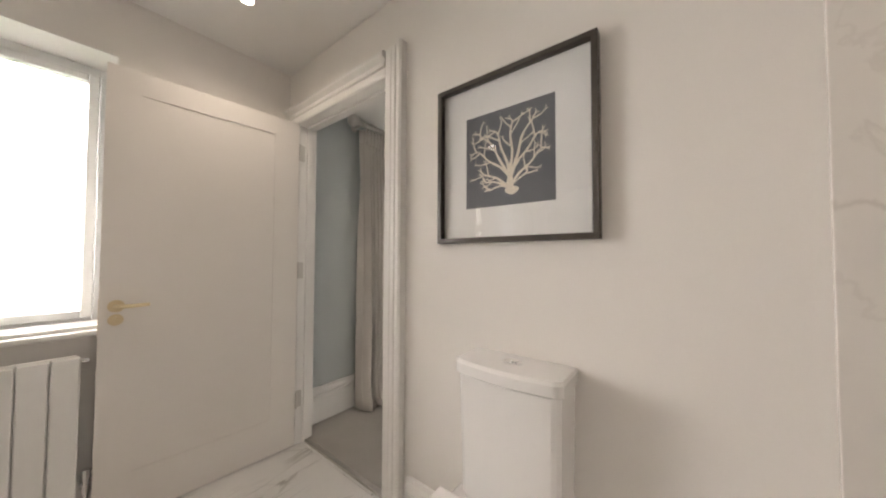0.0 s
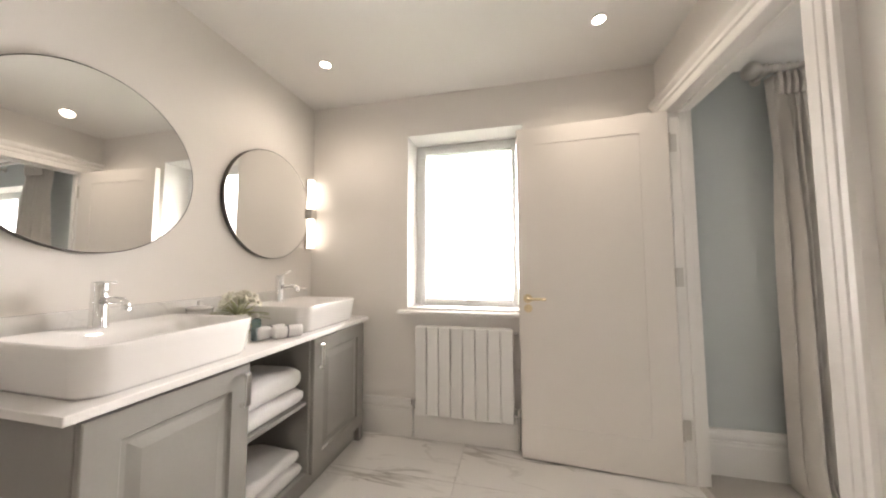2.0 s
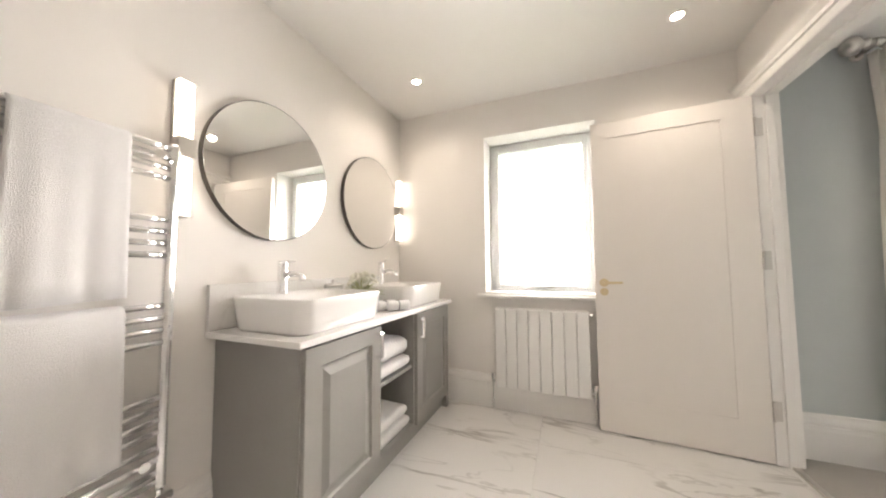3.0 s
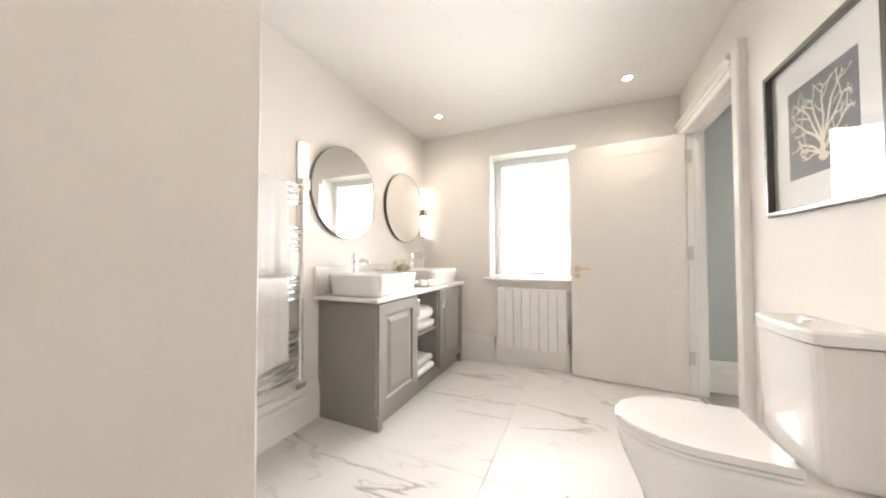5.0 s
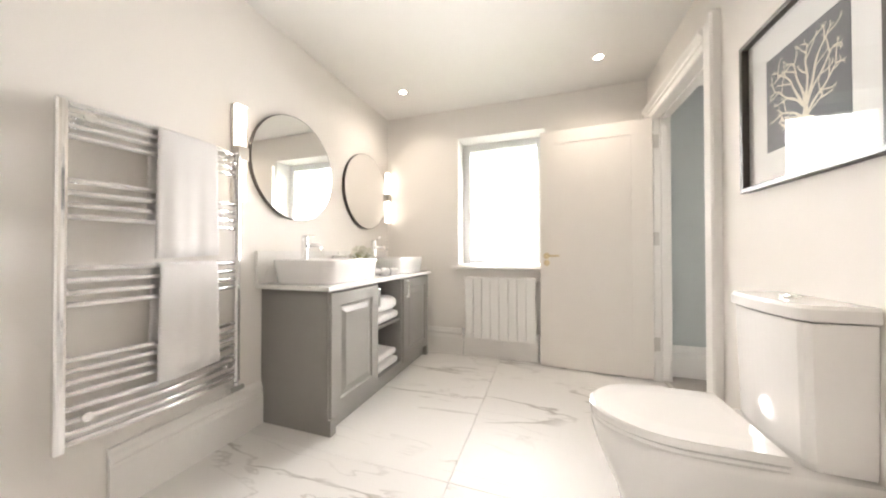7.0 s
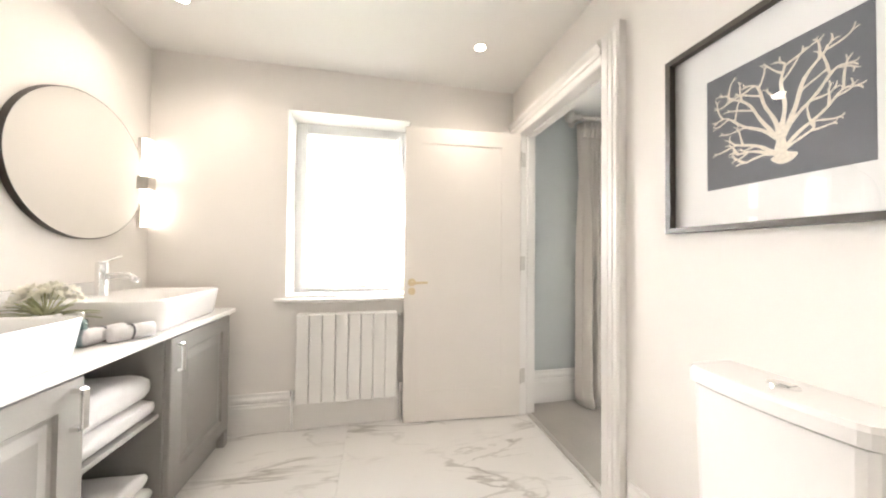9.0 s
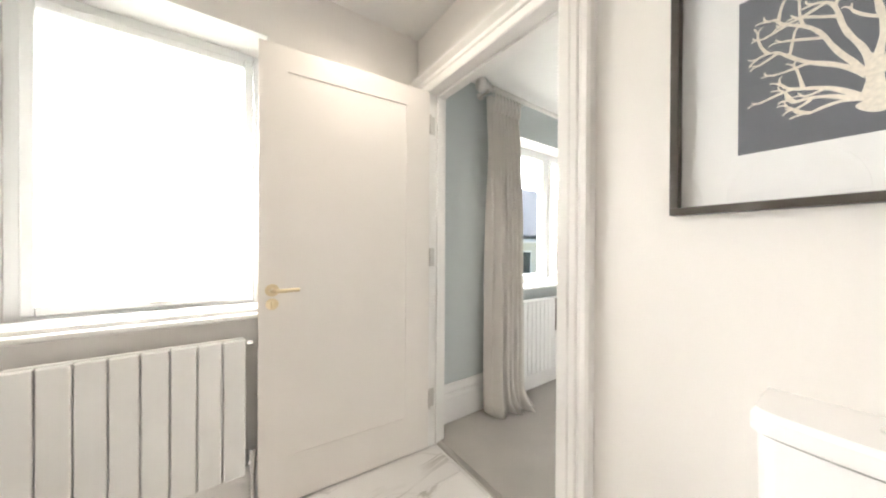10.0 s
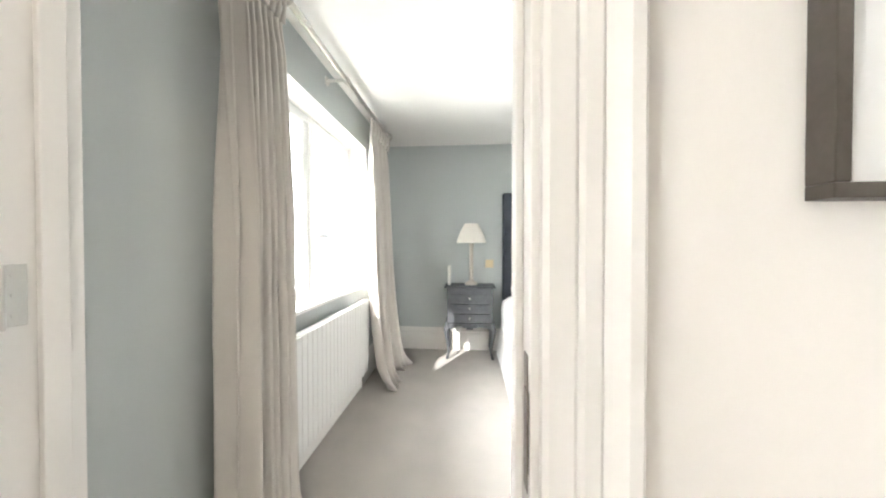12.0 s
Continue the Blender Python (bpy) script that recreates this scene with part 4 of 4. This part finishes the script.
def rolled_cloth(x, y, rz, seed, z=DECK):
    """A rolled face cloth with a spiral end, tied round the middle."""
    t = thing("rolled_face_cloth", x, y, z, "white face cloth rolled and tied with a grey ribbon", "face cloth", rz=rz, group="rolled cloths")
    rng = random.Random(seed)
    r, L = 0.030, 0.125
    secs = []
    for i in range(13):
        u = i / 12
        k = 1.0 - 0.16 * math.exp(-((u - 0.5) / 0.11) ** 2) - 0.06 * (abs(u - 0.5) > 0.45)
        secs.append([(-L / 2 + L * u, r * k * math.cos(a) * (1 + 0.03 * math.sin(3 * a + seed)), r + r * k * math.sin(a) * 0.97) for a in (2 * math.pi * j / 22 for j in range(22))])
    part("roll", loft(secs), TOWEL, t, smooth=True)
    for s in (-1, 1):
        pts = []
        for j in range(26):
            a, rr = j * 0.55, 0.003 + 0.0008 * j
            pts.append((s * (L / 2 + 0.001), rr * math.cos(a), r + rr * math.sin(a)))
        part("rolled_edge", tube(pts, 0.0022, 6), TOWEL, t)
    part("ribbon", tube([(0.001 * math.sin(3 * a), 0.0265 * math.cos(a), r + 0.0265 * math.sin(a)) for a in (2 * math.pi * j / 24 for j in range(25))], 0.0032, 6), RIBBON, t, "grey ribbon tie")
    for s in (-1, 1):
        part("ribbon_end", tube([(0, 0.004, 2 * r - 0.003), (s * 0.012, 0.022, 2 * r - 0.008), (s * 0.02, 0.036, r + 0.006)], 0.0025, 6), RIBBON, t)


rolled_cloth(-1.128, -0.948, 140, 1)
rolled_cloth(-1.105, -1.022, 158, 2)


# ---- bedroom ----
NAVY = material("dark navy upholstery", (0.018, 0.022, 0.032), 0.85, bump=0.3, scale=300, vary=0.1, sheen=0.3)
SHADE_WHITE = material("pleated cream lampshade", (0.76, 0.72, 0.66), 0.85, bump=0.2, scale=200, vary=0.04)
DISTRESSED = material("distressed grey-black paint", (0.075, 0.078, 0.085), 0.42, bump=0.4, scale=70, vary=0.55, coarse=9)
LIMED = material("limewashed carved wood", (0.58, 0.53, 0.46), 0.7, bump=0.4, scale=120, vary=0.18)
BEDDING = material("white cotton bedding", (0.80, 0.79, 0.78), 0.9, bump=0.15, scale=260, vary=0.03)
WAX = material("white candle wax", (0.80, 0.78, 0.73), 0.4, vary=0.02)

brad = flat_panel_radiator("panel_radiator", -1.775, 1.60, 2.88, 0.163, 0.718, 0.06, 26, "long white ribbed panel radiator under the bedroom window", gap=0.004)
for y in (0.05, 1.22):
    part("pipe", tube([(-0.035, y, -0.157), (-0.035, y, 0.02)], 0.0075, 10), CHROME, brad)


def curtain_pole():
    x, z, y0, y1 = -1.745, 2.150, 1.41, 3.27
    t = thing("curtain_pole", x, y0, z, "pewter-coloured wooden curtain pole with ball finials", "curtain pole")
    L = y1 - y0
    part("pole", tube([(0, 0, 0), (0, L, 0)], 0.015, 18), BRUSHED, t, smooth=True)
    for y, s in ((0, -1), (L, 1)):
        bm = lathe([(0.015, 0.0), (0.021, 0.004), (0.021, 0.012), (0.014, 0.018), (0.020, 0.026), (0.031, 0.040), (0.035, 0.056), (0.031, 0.073), (0.018, 0.086), (0.0, 0.090)], 24)
        bmesh.ops.transform(bm, matrix=Matrix.Translation((0, y, 0)) @ Matrix.Rotation(radians(-90 * s), 4, "X") @ Matrix.Diagonal((1.3, 1.3, 1.15, 1)), verts=bm.verts)
        part("finial", bm, BRUSHED, t, "turned ball finial", True)
    for y in (0.03, 0.95, L - 0.05):
        b = part("bracket", tube([(-0.123, y, 0), (-0.02, y, 0)], 0.009, 12), BRUSHED, t)
        part("bracket_plate", tube([(-0.124, y, 0), (-0.117, y, 0)], 0.026, 20), BRUSHED, b)
        part("bracket_cup", tube([(0, y - 0.012, 0), (0, y + 0.012, 0)], 0.021, 18), BRUSHED, b)
    for y in [0.055 + 0.035 * k for k in range(9)] + [L - 0.42 + 0.04 * k for k in range(9)]:
        ring = tube([(0.024 * math.cos(a), y + 0.004 * math.sin(a), 0.024 * math.sin(a) - 0.006) for a in (2 * math.pi * j / 20 for j in range(21))], 0.0035, 8, cap=False)
        part("curtain_ring", ring, BRUSHED, t)


curtain_pole()


def curtain(y0, y1, z_top, folds, label, seed, flare=0.0, skew=1.0, kick=0.0, turn_back=0.0):
    """A pinch-pleated lined curtain; pleats gather at the top and open into deep folds that break on the floor."""
    rng = random.Random(seed)
    t = thing("curtain", -1.745, (y0 + y1) / 2, 0.010, label, "curtain", group="bedroom curtains")
    n, m = folds * 14, 26
    w = y1 - y0
    ph = [rng.uniform(-1.1, 1.1) for _ in range(folds + 1)]
    amp = [rng.uniform(0.55, 1.4) for _ in range(folds + 1)]
    bm = bmesh.new()
    grid = []
    for i in range(n + 1):
        u = i / n
        f = folds * u ** skew
        k = min(folds - 1, int(f))
        sway = ph[k] * (1 - (f - k)) + ph[k + 1] * (f - k)
        am = amp[k] * (1 - (f - k)) + amp[k + 1] * (f - k)
        col = []
        for j in range(m + 1):
            v = j / m
            drop = v ** 0.8
            depth = (0.018 + 0.036 * min(1.0, v * 2.5)) * am
            if 0.03 < v < 0.09:
                depth *= 0.75
            yy = -w / 2 + w * u + 0.016 * math.sin(2 * math.pi * f + 1.2) * (0.25 + drop) + flare * (u - 0.3) * drop * drop
            xx = depth * math.sin(2 * math.pi * f + sway * 2.2 * drop)
            xx += kick * max(0.0, v - 0.4) ** 2
            xx -= turn_back * max(0.0, 1 - u / 0.16) ** 1.3
            zz = z_top * (1 - v)
            if v > 0.9:
                brk = (v - 0.9) / 0.1
                xx += 0.075 * brk * brk * (0.5 + 0.5 * math.sin(2 * math.pi * f * 0.5 + sway * 3))
                yy += 0.05 * brk * brk * (u - 0.1)
                zz = max(0.004 + 0.016 * (0.5 + 0.5 * math.sin(2 * math.pi * f)) * brk, zz)
            col.append(bm.verts.new((xx, yy, zz)))
        grid.append(col)
    for a, b in zip(grid, grid[1:]):
        for j in range(m):
            bm.faces.new((a[j], a[j + 1], b[j + 1], b[j]))
    ob = part("drape", bm, LINEN, t, smooth=True)
    mod = ob.modifiers.new("thickness", "SOLIDIFY")
    mod.thickness = 0.003
    for k in range(folds):
        yk = -w / 2 + w * (k + 0.5) / folds
        part("pleat_pinch", tube([(0.028, yk, z_top - 0.005), (0.032, yk + 0.004, z_top - 0.06), (0.024, yk, z_top - 0.12)], [0.009, 0.006, 0.011], 8), LINEN, t, smooth=True)


curtain(1.43, 1.685, 2.108, 8, "oatmeal linen pinch-pleat curtain drawn back beside the window", 2, 0.02, 1.2, 0.03, 0.05)
curtain(2.84, 3.31, 2.108, 6, "oatmeal linen pinch-pleat curtain at the far window edge", 9, 0.05, 0.8, 0.3)


def nightstand(x0, x1, y0, y1, h):
    """Three bowed drawers over a scalloped apron on four cabriole legs."""
    t = thing("bedside_table", (x0 + x1) / 2, (y0 + y1) / 2, 0.008, "distressed dark grey three-drawer bedside table on cabriole legs", "bedside table")
    w, d = (x1 - x0) / 2, (y1 - y0) / 2
    def bow(s, z, ww, dd):
        return [(-ww, dd, z), (-ww, -dd * 0.85, z)] + [(-ww + 2 * ww * k / 10, -dd * (0.85 + 0.15 * math.sin(math.pi * k / 10)) - 0.0, z) for k in range(1, 10)] + [(ww, -dd * 0.85, z), (ww, dd, z)]
    part("tabletop", loft([bow(1, h - 0.022, w, d), bow(1, h - 0.012, w + 0.008, d + 0.008), bow(1, h, w + 0.002, d + 0.002)]), DISTRESSED, t)
    part("carcass", loft([bow(1, 0.33, w - 0.03, d - 0.03), bow(1, h - 0.022, w - 0.018, d - 0.018)]), DISTRESSED, t)
    for k in range(3):
        z0 = 0.365 + k * 0.098
        f = d - 0.024 + 0.004
        pts = lambda z, ins: [(-w + 0.05 + ins, -f * 0.85, z)] + [(-w + 0.05 + ins + (2 * w - 0.1 - 2 * ins) * j / 8, -f * (0.86 + 0.13 * math.sin(math.pi * j / 8)) - 0.006 + ins * 0.3, z) for j in range(9)] + [(w - 0.05 - ins, -f * 0.85, z)]
        dr = part("drawer", loft([pts(z0, 0.004), pts(z0 + 0.006, 0.0), pts(z0 + 0.078, 0.0), pts(z0 + 0.084, 0.004)]), DISTRESSED, t)
        part("knob", lathe([(0.004, 0.0), (0.006, 0.012), (0.012, 0.018), (0.010, 0.026), (0.0, 0.028)], 12, at=(0, -f - 0.004, z0 + 0.03)), BRUSHED, dr)
    ap = bmesh.new()
    for k in range(12):
        a, b = -w + 0.04 + (2 * w - 0.08) * k / 12, -w + 0.04 + (2 * w - 0.08) * (k + 1) / 12
        drop = 0.03 + 0.018 * math.cos(4 * math.pi * (k + 0.5) / 12)
        box(a, b, -d + 0.012, -d + 0.03, 0.345 - drop, 0.36, bm=ap)
    part("apron", ap, DISTRESSED, t, "scalloped carved apron")
    for sx in (-1, 1):
        for sy in (-1, 1):
            x, y = sx * (w - 0.035), sy * (d - 0.04)
            part("leg", tube([(x, y, 0.36), (x + sx * 0.020, y + sy * 0.018, 0.29), (x + sx * 0.008, y + sy * 0.006, 0.17), (x - sx * 0.004, y - sy * 0.004, 0.07), (x + sx * 0.012, y + sy * 0.012, 0.012), (x + sx * 0.016, y + sy * 0.016, 0.0)], [0.030, 0.026, 0.016, 0.011, 0.015, 0.013], 12), DISTRESSED, t, smooth=True)


NT = 0.735
nightstand(-1.225, -0.728, 3.53, 3.82, NT - 0.008)


def table_lamp(x, y):
    t = thing("table_lamp", x, y, NT, "limewashed barley-twist table lamp with a pleated cream shade", "table lamp")
    part("foot", lathe([(0.0, 0.0), (0.062, 0.0), (0.066, 0.01), (0.055, 0.028), (0.030, 0.04), (0.024, 0.055), (0.0, 0.056)], 32), LIMED, t, smooth=True)
    bm = bmesh.new()
    for s in (0, math.pi):
        tube([(0.011 * math.cos(s + 1.1 * j), 0.011 * math.sin(s + 1.1 * j), 0.055 + 0.0118 * j) for j in range(31)], 0.0125, 8, bm=bm)
    part("twisted_column", bm, LIMED, t, "twisted carved column", True)
    part("collar", lathe([(0.0, 0.405), (0.024, 0.405), (0.026, 0.415), (0.012, 0.43), (0.010, 0.47), (0.0, 0.47)], 20), LIMED, t, smooth=True)
    bm = bmesh.new()
    n = 72
    rings = []
    for r, z in ((0.148, 0.435), (0.143, 0.46), (0.113, 0.54), (0.075, 0.610), (0.066, 0.628)):
        rings.append([bm.verts.new(((r + (0.003 if k % 2 else -0.003)) * math.cos(2 * math.pi * k / n), (r + (0.003 if k % 2 else -0.003)) * math.sin(2 * math.pi * k / n), z)) for k in range(n)])
    for a, b in zip(rings, rings[1:]):
        for k in range(n):
            bm.faces.new((a[k], a[(k + 1) % n], b[(k + 1) % n], b[k]))
    sh = part("shade", bm, SHADE_WHITE, t, "pleated cream fabric shade")
    part("shade_trim", lathe([(0.146, 0.430), (0.151, 0.430), (0.151, 0.440), (0.146, 0.440)], 48, hollow=True), SHADE_WHITE, sh)


table_lamp(-0.96, 3.68)
cand = thing("candle", -1.185, 3.66, NT, "tall white pillar candle on the bedside table", "candle")
part("wax", lathe([(0.0, 0.0), (0.017, 0.0), (0.017, 0.195), (0.012, 0.2), (0.0, 0.198)], 20), WAX, cand, smooth=True)
part("wick", tube([(0, 0, 0.197), (0.001, 0, 0.21)], 0.0012, 6), DARK, cand)

sw = thing("wall_switch", -0.762, FAR, 0.943, "square brass wall switch plate", "switch")
part("plate", box(-0.043, 0.043, -0.008, 0.0, -0.043, 0.043, 0.002), BRASS, sw)
for dx in (-0.015, 0.015):
    part("rocker", box(dx - 0.008, dx + 0.008, -0.011, -0.008, -0.012, 0.012, 0.001), BRASS, sw)


def bed():
    x0, x1, y0, y1 = -0.65, 0.87, 1.95, 3.84
    t = thing("bed", (x0 + x1) / 2, y1, 0.008, "double bed with white bedding, gathered valance and navy headboard", "bed")
    w = (x1 - x0) / 2
    part("headboard", box(-w + 0.02, w - 0.02, -0.085, 0.0, 0.0, 1.68, 0.02, 3), NAVY, t, "tall dark navy upholstered headboard")
    part("base", box(-w + 0.03, w - 0.03, y0 - y1, -0.09, 0.02, 0.34, 0.02), BEDDING, t)
    secs = []
    for i, (ins, z) in enumerate(((0.03, 0.34), (0.0, 0.36), (-0.01, 0.48), (0.005, 0.56), (0.06, 0.61))):
        secs.append([(x * (1 if abs(x) < 1 else 1), y, z) for x, y in [(px, py + (y0 - y1 - 0.09) / 2) for px, py in rounded(2 * w - 2 * ins, (y1 - y0 - 0.09) - 2 * ins, 0.08)]])
    part("duvet", loft(secs), BEDDING, t, "white duvet", True)
    bm = bmesh.new()
    n = 150
    rng = random.Random(4)
    L = y1 - y0 - 0.1
    top, bot = [], []
    for i in range(n + 1):
        y = -0.09 - L * i / n
        wv = 0.016 * math.sin(i * 1.35 + rng.uniform(-0.4, 0.4))
        top.append(bm.verts.new((-w + 0.012 + wv * 0.3, y, 0.37)))
        bot.append(bm.verts.new((-w - 0.035 + wv, y, 0.004)))
    for i in range(n):
        bm.faces.new((top[i], top[i + 1], bot[i + 1], bot[i]))
    part("valance", bm, BEDDING, t, "gathered white valance", True)
    for k in range(2):
        secs = []
        for i in range(9):
            u = i / 8
            s = math.sin(math.pi * (0.06 + 0.88 * u)) ** 0.4
            secs.append([(-w + 0.09 + 0.62 * u, -0.30 - 0.06 * k + 0.22 * s * math.cos(a), 0.70 + 0.07 * k + 0.075 * s * math.sin(a)) for a in (2 * math.pi * j / 16 for j in range(16))])
        part("pillow", loft(secs), BEDDING, t, "plump white pillow", True)


bed()


# ---- outside ----
HAZE = glowing("bright hazy distance", (1.0, 0.985, 0.96), 30.0)
tagged(link("backdrop", box(-71, -70, -150, 700, -20, 74), HAZE), "bright hazy sky beyond the windows", "backdrop", kind="structure")
structure("ground", box(-400, -2.25, -300, 300, -3.2, -3.0), material("lawn", (0.07, 0.10, 0.04), 0.95, bump=0.5, scale=30, vary=0.3), "mown lawn below the windows", "lawn")


def neighbour_house():
    BRICK = material("pale rendered wall", (0.55, 0.52, 0.47), 0.9, bump=0.2, scale=20, vary=0.08)
    SLATE = material("weathered slate roof", (0.17, 0.17, 0.18), 0.7, bump=0.4, scale=9, vary=0.25)
    t = thing("house", -13.0, 13.5, -3.0, "pale rendered house with a dark slate roof across the garden", "house")
    part("wall", box(-3.5, 3.5, -4, 4, 0, 4.6), BRICK, t)
    bm = bmesh.new()
    sweep([(-4.0, 4.5), (0, 7.6), (4.0, 4.5), (4.0, 4.7), (0, 7.85), (-4.0, 4.7)], (0, -4.4, 0), (0, 4.4, 0), (1, 0, 0), bm=bm)
    part("roof", bm, SLATE, t)
    part("fascia", box(3.9, 4.0, -4.4, 4.4, 4.35, 4.6), GLOSS_WHITE, t)
    for y in (-2.4, 0.0, 2.4):
        w = part("window", box(3.5, 3.54, y - 0.5, y + 0.5, 2.9, 4.0), PLASTIC, t)
        part("pane", box(3.54, 3.55, y - 0.43, y + 0.43, 2.97, 3.93), DARK, w)


neighbour_house()

# ---- floor tiles ----
def tiles():
    w, l, g = 1.2, 1.2, 0.0018
    me = {}
    fl = bpy.data.objects["floor"]
    x_joints, y_joints = -0.29, -0.215
    for i in range(-3, 5):
        for j in range(-4, 5):
            x0, y0 = x_joints + i * l, y_joints + j * w
            a, b = max(x0 + g / 2, WX), min(x0 + l - g / 2, EX)
            c, d = max(y0 + g / 2, SY), min(y0 + w - g / 2, BY - 0.055)
            if b - a < 0.01 or d - c < 0.01:
                continue
            key = (round(b - a, 3), round(d - c, 3))
            if key not in me:
                bm = box(0, b - a, 0, d - c, -0.012, 0, 0.0007, 1)
                m = bpy.data.meshes.new("tile")
                bm.to_mesh(m)
                bm.free()
                m.materials.append(FLOOR_MARBLE)
                me[key] = m
            ob = new("tile", me[key])
            ob.location = (a, c, 0)
            ob.parent = fl


tiles()
